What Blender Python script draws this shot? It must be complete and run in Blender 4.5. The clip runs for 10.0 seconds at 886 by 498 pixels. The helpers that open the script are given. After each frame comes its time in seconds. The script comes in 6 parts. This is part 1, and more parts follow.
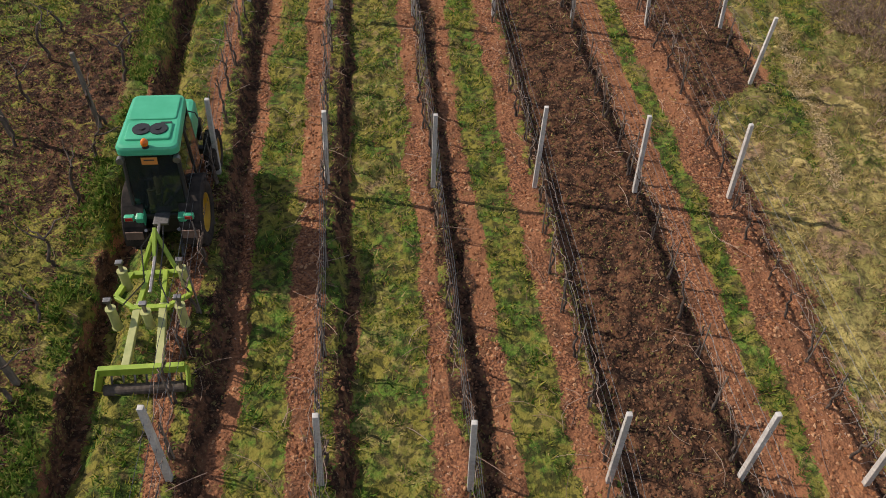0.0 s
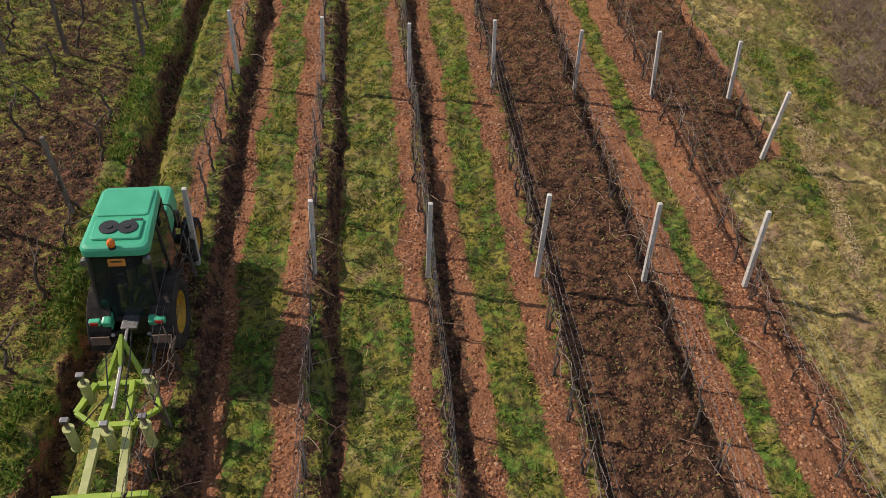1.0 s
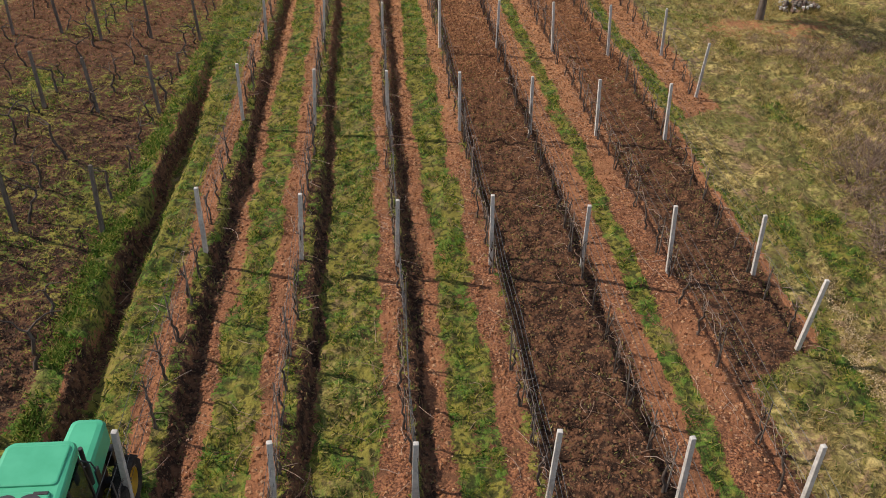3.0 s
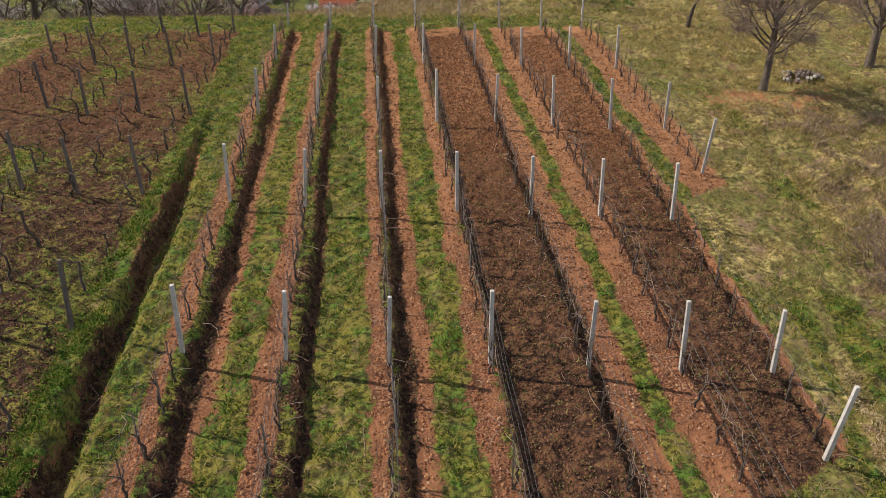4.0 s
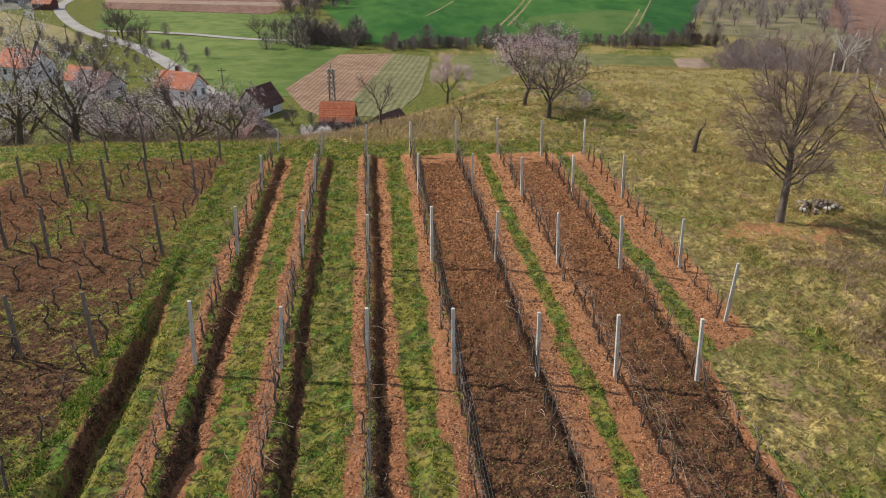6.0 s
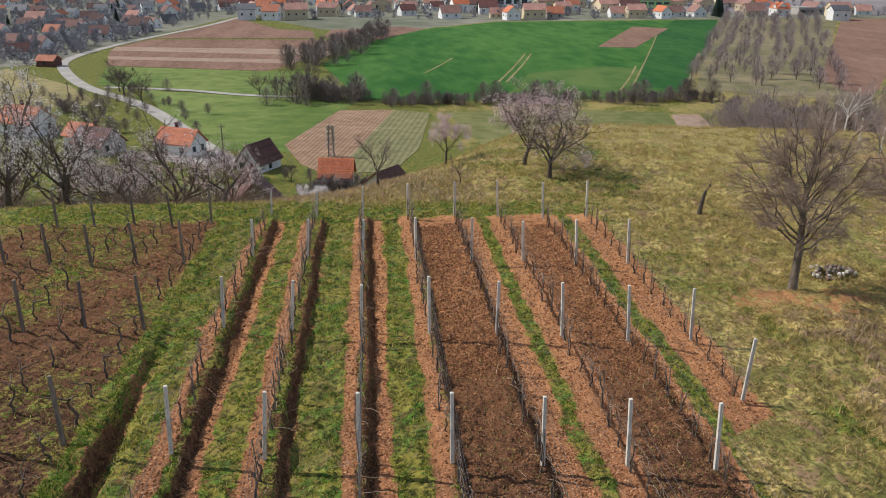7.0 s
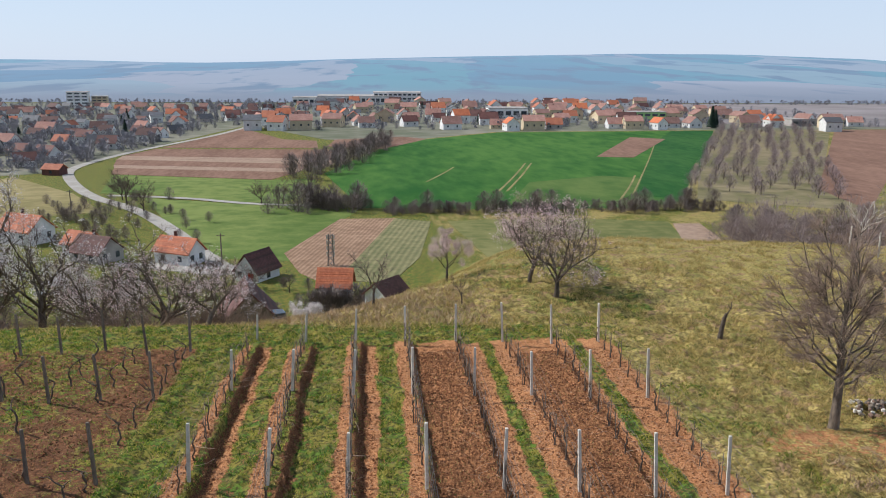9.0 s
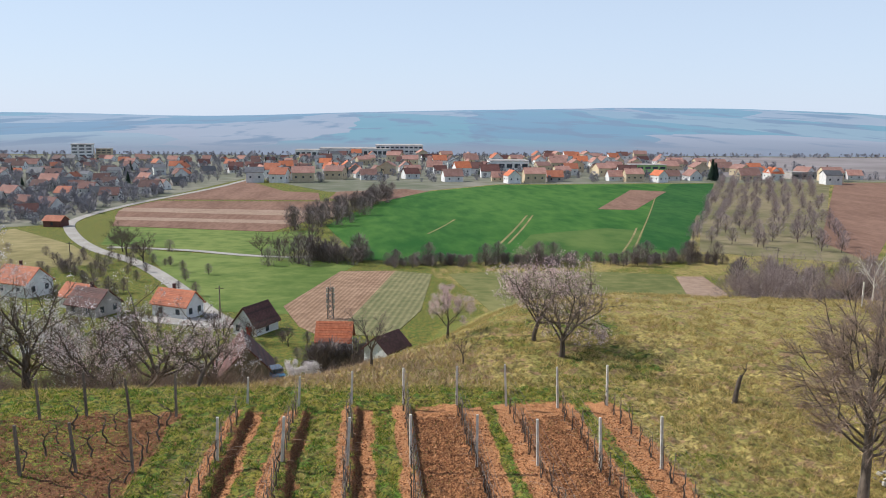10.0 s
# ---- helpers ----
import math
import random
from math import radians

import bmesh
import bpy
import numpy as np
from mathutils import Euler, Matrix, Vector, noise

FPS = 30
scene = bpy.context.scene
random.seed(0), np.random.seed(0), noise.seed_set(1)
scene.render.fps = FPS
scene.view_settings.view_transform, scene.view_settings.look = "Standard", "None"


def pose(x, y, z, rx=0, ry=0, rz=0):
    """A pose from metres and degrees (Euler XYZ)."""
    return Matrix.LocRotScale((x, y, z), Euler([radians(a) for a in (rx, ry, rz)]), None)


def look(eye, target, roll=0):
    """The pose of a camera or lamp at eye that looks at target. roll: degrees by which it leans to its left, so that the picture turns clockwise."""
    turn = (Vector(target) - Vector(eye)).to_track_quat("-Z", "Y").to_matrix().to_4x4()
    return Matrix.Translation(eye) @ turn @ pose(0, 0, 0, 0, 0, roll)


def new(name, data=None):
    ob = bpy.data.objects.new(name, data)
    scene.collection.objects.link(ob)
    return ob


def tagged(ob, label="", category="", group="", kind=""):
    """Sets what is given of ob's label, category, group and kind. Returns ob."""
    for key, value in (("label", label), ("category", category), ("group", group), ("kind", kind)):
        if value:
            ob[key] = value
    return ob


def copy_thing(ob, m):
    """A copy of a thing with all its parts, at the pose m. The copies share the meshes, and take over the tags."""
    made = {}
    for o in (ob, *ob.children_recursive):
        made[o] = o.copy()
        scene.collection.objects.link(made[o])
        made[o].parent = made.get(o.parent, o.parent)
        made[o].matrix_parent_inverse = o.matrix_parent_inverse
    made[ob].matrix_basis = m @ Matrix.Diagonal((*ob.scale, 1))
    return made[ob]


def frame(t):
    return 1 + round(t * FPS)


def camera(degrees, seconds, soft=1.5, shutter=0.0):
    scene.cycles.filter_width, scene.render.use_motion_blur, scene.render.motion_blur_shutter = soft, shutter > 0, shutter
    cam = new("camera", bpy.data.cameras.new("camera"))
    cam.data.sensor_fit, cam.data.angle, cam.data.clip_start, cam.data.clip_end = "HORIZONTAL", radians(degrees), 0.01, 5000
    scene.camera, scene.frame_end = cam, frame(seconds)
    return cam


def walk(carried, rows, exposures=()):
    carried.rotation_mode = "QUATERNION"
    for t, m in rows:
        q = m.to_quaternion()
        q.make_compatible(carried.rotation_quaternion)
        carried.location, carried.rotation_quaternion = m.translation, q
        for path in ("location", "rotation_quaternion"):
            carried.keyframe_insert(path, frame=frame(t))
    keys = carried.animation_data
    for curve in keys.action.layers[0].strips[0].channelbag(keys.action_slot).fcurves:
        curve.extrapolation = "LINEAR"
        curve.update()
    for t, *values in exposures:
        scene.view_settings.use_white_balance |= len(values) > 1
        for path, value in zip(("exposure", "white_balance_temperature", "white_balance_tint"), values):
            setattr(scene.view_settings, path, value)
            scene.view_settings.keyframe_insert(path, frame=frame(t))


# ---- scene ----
cam = camera(57.0, 10.0, soft=0.95)
# seconds, x, y, z, yaw, pitch, roll
PATH = [
    (0.0, -0.976, -12.832, 11.477, -5.274, -45.976, 0.45),
    (0.5, -0.866, -12.08, 11.4, -5.242, -44.644, 0.452),
    (1.0, -0.754, -11.315, 11.349, -5.205, -42.944, 0.45),
    (1.5, -0.639, -10.539, 11.318, -5.166, -41.264, 0.443),
    (2.0, -0.525, -9.756, 11.303, -5.099, -39.158, 0.432),
    (2.5, -0.412, -8.97, 11.3, -5.099, -37.36, 0.419),
    (3.0, -0.301, -8.183, 11.305, -5.11, -35.421, 0.403),
    (3.5, -0.193, -7.396, 11.315, -5.106, -33.53, 0.387),
    (4.0, -0.088, -6.612, 11.326, -5.127, -31.552, 0.371),
    (4.5, 0.014, -5.832, 11.337, -5.119, -29.835, 0.355),
    (5.0, 0.111, -5.057, 11.345, -5.126, -27.924, 0.341),
    (5.5, 0.204, -4.286, 11.349, -5.159, -26.169, 0.329),
    (6.0, 0.293, -3.521, 11.349, -5.157, -24.277, 0.32),
    (6.5, 0.378, -2.76, 11.343, -5.171, -22.431, 0.316),
    (7.0, 0.46, -2.003, 11.331, -5.203, -20.568, 0.316),
    (7.5, 0.54, -1.249, 11.315, -5.188, -18.795, 0.321),
    (8.0, 0.618, -0.495, 11.294, -5.154, -16.865, 0.334),
    (8.5, 0.694, 0.261, 11.27, -5.121, -15.083, 0.353),
    (9.0, 0.772, 1.02, 11.246, -5.074, -13.167, 0.381),
    (9.5, 0.851, 1.786, 11.223, -5.016, -11.406, 0.418),
    (10.0, 0.934, 2.563, 11.204, -4.953, -9.548, 0.465),
]
walk(cam, [(t, pose(x, y, z, 0, 0, yaw) @ pose(0, 0, 0, 90 + pitch, 0, 0) @ pose(0, 0, 0, 0, 0, roll)) for t, x, y, z, yaw, pitch, roll in PATH],
     exposures=[(0.0, -0.21, 6450, 17), (2.5, -0.19, 6450, 16), (5.0, -0.07, 6400, 12), (6.8, 0.0, 6200, 10), (8.0, 0.04, 6000, 10), (9.0, 0.08, 6000, 10), (10.0, 0.14, 6050, 10)])

# ---- daylight ----
SUN_FROM = Vector((-0.93, 0.36, 0.0)).normalized()   # where the sun stands, on the ground's plan
SUN_UP = radians(42)
world = bpy.data.worlds.new("world")
scene.world = world
world.use_nodes = True
wn = world.node_tree.nodes
sky = wn.new("ShaderNodeTexSky")
sky.sky_type = "NISHITA"
sky.sun_disc = False
sky.sun_elevation = SUN_UP
sky.sun_rotation = math.atan2(SUN_FROM.x, SUN_FROM.y)
sky.air_density, sky.dust_density, sky.ozone_density = 1.0, 0.2, 1.3
tint = wn.new("ShaderNodeMix")
tint.data_type, tint.blend_type = "RGBA", "MIX"
way = wn.new("ShaderNodeTexCoord")
up_part = wn.new("ShaderNodeSeparateXYZ")
low_sky = wn.new("ShaderNodeMapRange")            # haze thickens towards the horizon all round
low_sky.interpolation_type = "SMOOTHSTEP"
for slot, v in ((1, 0.0), (2, 0.55), (3, 0.8), (4, 0.3)):
    low_sky.inputs[slot].default_value = v
world.node_tree.links.new(way.outputs["Generated"], up_part.inputs[0])
world.node_tree.links.new(up_part.outputs[2], low_sky.inputs[0])
world.node_tree.links.new(low_sky.outputs[0], tint.inputs[0])
tint.inputs[7].default_value = (7.7, 8.75, 10.3, 1)     # thin even spring haze over the clear sky
world.node_tree.links.new(sky.outputs[0], tint.inputs[6])
world.node_tree.links.new(tint.outputs[2], wn["Background"].inputs[0])
wn["Background"].inputs[1].default_value = 0.084
lamp = bpy.data.lights.new("sun", "SUN")
lamp.energy, lamp.angle, lamp.color = 4.45, radians(0.53), (1.0, 0.93, 0.82)
sun = new("sun", lamp)
aim = Vector((SUN_FROM.x * math.cos(SUN_UP), SUN_FROM.y * math.cos(SUN_UP), math.sin(SUN_UP)))
sun.matrix_world = look(aim * 60, (0, 0, 0))


# ---- materials ----
def nodes_of(name, rough=0.8, metal=0.0):
    m = bpy.data.materials.new(name)
    m.use_nodes = True
    nt = m.node_tree
    b = nt.nodes["Principled BSDF"]
    b.inputs["Roughness"].default_value, b.inputs["Metallic"].default_value = rough, metal
    if rough >= 0.85:
        b.inputs["Specular IOR Level"].default_value = 0.1
    return m, nt, b


def mixed(nt, fac, a, b, blend="MIX"):
    """A colour mix node; a, b and fac are sockets or values."""
    n = nt.nodes.new("ShaderNodeMix")
    n.data_type, n.blend_type = "RGBA", blend
    for slot, v in ((0, fac), (6, a), (7, b)):
        if isinstance(v, bpy.types.NodeSocket):
            nt.links.new(v, n.inputs[slot])
        elif slot == 0:
            n.inputs[0].default_value = v
        else:
            n.inputs[slot].default_value = (*v, 1)
    return n.outputs[2]


def sums(nt, op, a, b=0.0, c=0.0, clamp=False):
    n = nt.nodes.new("ShaderNodeMath")
    n.operation, n.use_clamp = op, clamp
    for slot, v in enumerate((a, b, c)):
        if isinstance(v, bpy.types.NodeSocket):
            nt.links.new(v, n.inputs[slot])
        else:
            n.inputs[slot].default_value = v
    return n.outputs[0]


def stepped(nt, v, lo, hi):
    n = nt.nodes.new("ShaderNodeMapRange")
    n.interpolation_type = "SMOOTHSTEP"
    nt.links.new(v, n.inputs[0])
    n.inputs[1].default_value, n.inputs[2].default_value = lo, hi
    return n.outputs[0]


def grain(nt, scale, detail=3.0, coords="Object", stretch=(1, 1, 1), rough=0.55):
    tc = nt.nodes.new("ShaderNodeTexCoord")
    mp = nt.nodes.new("ShaderNodeMapping")
    mp.inputs["Scale"].default_value = stretch
    n = nt.nodes.new("ShaderNodeTexNoise")
    n.inputs["Scale"].default_value, n.inputs["Detail"].default_value, n.inputs["Roughness"].default_value = scale, detail, rough
    nt.links.new(tc.outputs[coords], mp.inputs[0])
    nt.links.new(mp.outputs[0], n.inputs["Vector"])
    return n.outputs[0]


def bumped(nt, b, height, strength=0.4, distance=0.02):
    n = nt.nodes.new("ShaderNodeBump")
    n.inputs["Strength"].default_value, n.inputs["Distance"].default_value = strength, distance
    nt.links.new(height, n.inputs["Height"])
    nt.links.new(n.outputs[0], b.inputs["Normal"])


def plain(name, dark, light, scale=8.0, rough=0.8, metal=0.0, bump=0.3, depth=0.01, stretch=(1, 1, 1), vary=0.0, coords="Object"):
    """A surface of two tones with grain at two scales; vary: how far one piece differs from the next."""
    m, nt, b = nodes_of(name, rough, metal)
    fine, wide = grain(nt, scale, 4, coords, stretch), grain(nt, scale * 0.13, 2, coords, stretch)
    f = sums(nt, "ADD", sums(nt, "MULTIPLY", fine, 0.6), sums(nt, "MULTIPLY", wide, 0.5))
    col = mixed(nt, stepped(nt, f, 0.35, 0.75), dark, light)
    if vary:
        info = nt.nodes.new("ShaderNodeObjectInfo")
        h = nt.nodes.new("ShaderNodeHueSaturation")
        nt.links.new(col, h.inputs["Color"])
        nt.links.new(sums(nt, "MULTIPLY_ADD", info.outputs["Random"], 2 * vary, 1 - vary), h.inputs["Value"])
        nt.links.new(sums(nt, "MULTIPLY_ADD", info.outputs["Random"], 0.4 * vary, 1 - 0.2 * vary), h.inputs["Saturation"])
        col = h.outputs[0]
    nt.links.new(col, b.inputs["Base Color"])
    if bump:
        bumped(nt, b, fine, bump, depth)
    return m


def ground_material():
    """Grass, red tilled soil, dark turned soil and dry grass, by the ground's zone attribute."""
    m, nt, b = nodes_of("ground", 0.95)
    b.inputs["Specular IOR Level"].default_value = 0.15
    at = nt.nodes.new("ShaderNodeAttribute")
    at.attribute_name = "zone"
    sep = nt.nodes.new("ShaderNodeSeparateColor")
    nt.links.new(at.outputs["Color"], sep.inputs[0])
    n_fine, n_mid, n_wide = grain(nt, 22, 5), grain(nt, 4.5, 4), grain(nt, 0.35, 3)
    n_far = grain(nt, 0.02, 3)
    soil = mixed(nt, stepped(nt, n_fine, 0.36, 0.64), (0.10, 0.042, 0.024), (0.40, 0.172, 0.082))
    soil = mixed(nt, stepped(nt, grain(nt, 2.2, 5), 0.52, 0.66), soil, (0.15, 0.07, 0.036))
    soil = mixed(nt, stepped(nt, n_wide, 0.4, 0.65), soil, mixed(nt, n_mid, (0.19, 0.074, 0.034), (0.50, 0.225, 0.105)))
    where = nt.nodes.new("ShaderNodeTexCoord")
    along = nt.nodes.new("ShaderNodeSeparateXYZ")
    nt.links.new(where.outputs["Object"], along.inputs[0])
    upper = sums(nt, "MULTIPLY", stepped(nt, along.outputs[1], 6.0, 27.0), sums(nt, "MULTIPLY_ADD", stepped(nt, along.outputs[0], -7.2, -5.8), 0.5, 0.3))
    soil = mixed(nt, upper, soil, mixed(nt, stepped(nt, n_fine, 0.34, 0.66), (0.27, 0.105, 0.04), (0.66, 0.335, 0.15)))
    clod = mixed(nt, stepped(nt, n_mid, 0.40, 0.62), (0.036, 0.019, 0.012), (0.175, 0.08, 0.04))
    clod = mixed(nt, stepped(nt, n_fine, 0.55, 0.72), clod, (0.20, 0.13, 0.07))
    clod = mixed(nt, upper, clod, mixed(nt, stepped(nt, n_fine, 0.34, 0.66), (0.075, 0.031, 0.015), (0.34, 0.15, 0.062)))
    n_tuft, n_tone = grain(nt, 7, 4), grain(nt, 1.5, 5, rough=0.65)
    lush = mixed(nt, stepped(nt, n_mid, 0.42, 0.58), (0.02, 0.06, 0.01), (0.085, 0.18, 0.022))
    lush = mixed(nt, stepped(nt, n_tone, 0.42, 0.57), lush, mixed(nt, n_mid, (0.10, 0.085, 0.018), (0.38, 0.31, 0.06)))
    lush = mixed(nt, stepped(nt, grain(nt, 2.6, 5, rough=0.65), 0.56, 0.66), lush, (0.15, 0.10, 0.045))
    dry = mixed(nt, stepped(nt, n_mid, 0.41, 0.60), (0.22, 0.175, 0.055), (0.60, 0.45, 0.165))
    n_patch = grain(nt, 0.9, 4)
    n_drift = grain(nt, 0.28, 5, rough=0.62)
    dry = mixed(nt, stepped(nt, n_patch, 0.45, 0.62), dry, (0.19, 0.155, 0.045))
    dry = mixed(nt, stepped(nt, n_far, 0.4, 0.62), dry, mixed(nt, n_mid, (0.22, 0.19, 0.055), (0.52, 0.41, 0.135)))
    dry = mixed(nt, sums(nt, 'MULTIPLY', stepped(nt, n_drift, 0.47, 0.62), 0.6), dry, mixed(nt, n_mid, (0.08, 0.105, 0.022), (0.27, 0.27, 0.07)))
    grit = stepped(nt, grain(nt, 55, 3), 0.36, 0.64)
    lush = mixed(nt, sums(nt, 'MULTIPLY', grit, 0.4), lush, mixed(nt, n_fine, (0.12, 0.15, 0.025), (0.36, 0.33, 0.075)))
    lush = mixed(nt, sums(nt, 'MULTIPLY', stepped(nt, n_tuft, 0.52, 0.40), 0.85), lush, (0.045, 0.045, 0.014))
    dry = mixed(nt, stepped(nt, n_tone, 0.52, 0.62), dry, mixed(nt, n_mid, (0.21, 0.125, 0.065), (0.42, 0.275, 0.15)))
    dry = mixed(nt, sums(nt, 'MULTIPLY', stepped(nt, n_tuft, 0.52, 0.38), 0.8), dry, (0.12, 0.085, 0.035))
    wob = sums(nt, "MULTIPLY", sums(nt, "SUBTRACT", sums(nt, "MULTIPLY_ADD", n_fine, 0.5, sums(nt, "MULTIPLY", n_mid, 0.5)), 0.5), 3.4)
    grass = mixed(nt, stepped(nt, sums(nt, "MULTIPLY_ADD", sums(nt, "SUBTRACT", n_patch, 0.5), 1.9, sums(nt, "ADD", sep.outputs[2], sums(nt, "MULTIPLY", wob, 0.5))), 0.3, 0.7), lush, dry)
    earth = mixed(nt, stepped(nt, sums(nt, "ADD", sep.outputs[1], wob), 0.3, 0.7), soil, clod)
    col = mixed(nt, stepped(nt, sums(nt, "MULTIPLY_ADD", sums(nt, "SUBTRACT", n_tone, 0.5), 1.1, sums(nt, "ADD", sep.outputs[0], wob)), 0.38, 0.6), earth, grass)
    nt.links.new(col, b.inputs["Base Color"])
    bumped(nt, b, sums(nt, "MULTIPLY_ADD", n_fine, 0.5, sums(nt, "MULTIPLY_ADD", n_tuft, 0.8, n_mid)), 0.9, 0.08)
    return m


def drilled(name, dark, light, angle, pitch):
    """Worked soil with straight drill lines, their run turned from the y axis by angle."""
    m, nt, b = nodes_of(name, 0.95)
    tc, mp, wave = nt.nodes.new("ShaderNodeTexCoord"), nt.nodes.new("ShaderNodeMapping"), nt.nodes.new("ShaderNodeTexWave")
    mp.inputs["Rotation"].default_value = (0, 0, radians(angle))
    nt.links.new(tc.outputs["Object"], mp.inputs[0])
    nt.links.new(mp.outputs[0], wave.inputs["Vector"])
    wave.inputs["Scale"].default_value, wave.inputs["Distortion"].default_value, wave.inputs["Detail"].default_value, wave.inputs["Detail Scale"].default_value = 0.314 / pitch, 0.8, 3.0, 0.6
    f = sums(nt, "ADD", sums(nt, "MULTIPLY", wave.outputs[1], 0.17), sums(nt, "MULTIPLY_ADD", grain(nt, 0.5, 4), 0.7, sums(nt, "MULTIPLY", grain(nt, 0.09, 3), 0.25)))
    nt.links.new(mixed(nt, stepped(nt, f, 0.3, 0.9), dark, light), b.inputs["Base Color"])
    bumped(nt, b, wave.outputs[1], 0.5, 0.12)
    return m


GROUND = ground_material()
CONCRETE = plain("concrete", (0.46, 0.42, 0.36), (0.74, 0.69, 0.60), 14, 0.9, bump=0.4, depth=0.004, vary=0.12)
WEATHERED = plain("weathered_post", (0.12, 0.098, 0.078), (0.28, 0.23, 0.18), 16, 0.9, bump=0.5, depth=0.006, stretch=(1, 1, 0.25), vary=0.2)
BARK = plain("bark", (0.06, 0.047, 0.037), (0.17, 0.135, 0.105), 14, 0.95, bump=0.8, depth=0.02, stretch=(1, 1, 0.3))
TWIG = plain("twigs", (0.11, 0.078, 0.066), (0.21, 0.155, 0.13), 9, 0.9, bump=0)
VINE_BARK = plain("vine_bark", (0.06, 0.046, 0.036), (0.19, 0.145, 0.112), 30, 0.95, bump=0.6, depth=0.006, stretch=(1, 1, 0.3))
CANE = plain("cane", (0.20, 0.13, 0.09), (0.42, 0.31, 0.23), 20, 0.8, bump=0)
WIRE = plain("wire", (0.07, 0.068, 0.065), (0.15, 0.145, 0.14), 20, 0.5, metal=0.7, bump=0)
BLOSSOM = plain("blossom", (0.66, 0.58, 0.57), (0.88, 0.83, 0.82), 3, 0.8, bump=0)
PINK = plain("pink_blossom", (0.58, 0.39, 0.385), (0.84, 0.68, 0.66), 3, 0.8, bump=0)
BUSH = plain("bush_twigs", (0.15, 0.10, 0.075), (0.33, 0.235, 0.175), 2, 0.95, bump=0)
LEAF = plain("evergreen", (0.03, 0.05, 0.035), (0.075, 0.11, 0.075), 3, 0.85, bump=0)
WALL = plain("plaster", (0.60, 0.59, 0.57), (0.80, 0.79, 0.77), 0.6, 0.9, bump=0.1, vary=0.16)
WHITEWASH = plain("whitewash", (0.66, 0.66, 0.65), (0.82, 0.82, 0.81), 0.8, 0.9, bump=0.1)
VILLAGE_GROUND = plain("garden_ground", (0.13, 0.14, 0.09), (0.26, 0.24, 0.19), 0.08, 0.95, bump=0.2)
BANK_GRASS = plain("bank_grass", (0.11, 0.125, 0.04), (0.22, 0.205, 0.08), 0.3, 0.95, bump=0.3, depth=0.1)
CREAM = plain("cream_plaster", (0.52, 0.42, 0.28), (0.66, 0.55, 0.38), 0.6, 0.9, bump=0.1, vary=0.15)
GREYWALL = plain("grey_plaster", (0.30, 0.27, 0.25), (0.45, 0.42, 0.39), 0.6, 0.9, bump=0.1, vary=0.2)
TILE = plain("orange_tiles", (0.36, 0.10, 0.045), (0.56, 0.19, 0.09), 2.5, 0.8, bump=0.4, depth=0.05, vary=0.2)
TILE_DARK = plain("dark_tiles", (0.075, 0.03, 0.025), (0.15, 0.062, 0.05), 2.5, 0.8, bump=0.4, depth=0.05, vary=0.25)
SLATE = plain("slate_roof", (0.06, 0.06, 0.065), (0.13, 0.13, 0.14), 2.5, 0.7, bump=0.3, depth=0.04, vary=0.3)
ASPHALT = plain("road", (0.30, 0.275, 0.245), (0.44, 0.405, 0.36), 1.2, 0.9, bump=0.2, depth=0.02)
WHEAT = plain("wheat", (0.018, 0.085, 0.012), (0.075, 0.165, 0.03), 0.16, 0.9, bump=0.3, depth=0.1, stretch=(1, 0.3, 1))
WHEAT_DEEP = plain("deep_wheat", (0.014, 0.075, 0.014), (0.045, 0.12, 0.026), 0.3, 0.9, bump=0.3, depth=0.1, stretch=(1, 0.3, 1))
WHEAT_THIN = plain("thin_wheat", (0.03, 0.09, 0.015), (0.115, 0.165, 0.042), 0.12, 0.9, bump=0.3, depth=0.1, stretch=(1, 0.5, 1))
TRODDEN = plain("trodden_earth", (0.16, 0.15, 0.06), (0.34, 0.27, 0.13), 0.5, 0.95, bump=0.2)
ORCHARD_FLOOR = plain("orchard_floor", (0.13, 0.125, 0.055), (0.27, 0.215, 0.13), 0.15, 0.95, bump=0.3, depth=0.1)
TAN_BARK = plain("tan_bark", (0.09, 0.072, 0.056), (0.25, 0.20, 0.155), 14, 0.95, bump=0.8, depth=0.02, stretch=(1, 1, 0.3))
TREE_TWIG = plain("tan_twigs", (0.24, 0.17, 0.13), (0.44, 0.33, 0.26), 9, 0.9, bump=0)
# weathered tiles, their red also muted in colour for the village's haze
TILE_OLD_HAZED = plain("weathered_hazed_tiles", (0.27, 0.145, 0.115), (0.43, 0.255, 0.21), 1.6, 0.85, bump=0.4, depth=0.05, vary=0.3)
PLOUGH = plain("ploughed", (0.17, 0.095, 0.065), (0.27, 0.16, 0.115), 0.7, 0.95, bump=0.5, depth=0.12, stretch=(1, 0.2, 1))
PLOUGH_PALE = plain("harrowed", (0.27, 0.185, 0.13), (0.38, 0.27, 0.20), 0.7, 0.95, bump=0.4, depth=0.1)
PASTURE = plain("pasture", (0.085, 0.135, 0.03), (0.19, 0.23, 0.065), 0.22, 0.95, bump=0.3, depth=0.1)
GLASS = plain("window_glass", (0.03, 0.04, 0.05), (0.08, 0.09, 0.11), 2, 0.15, bump=0)


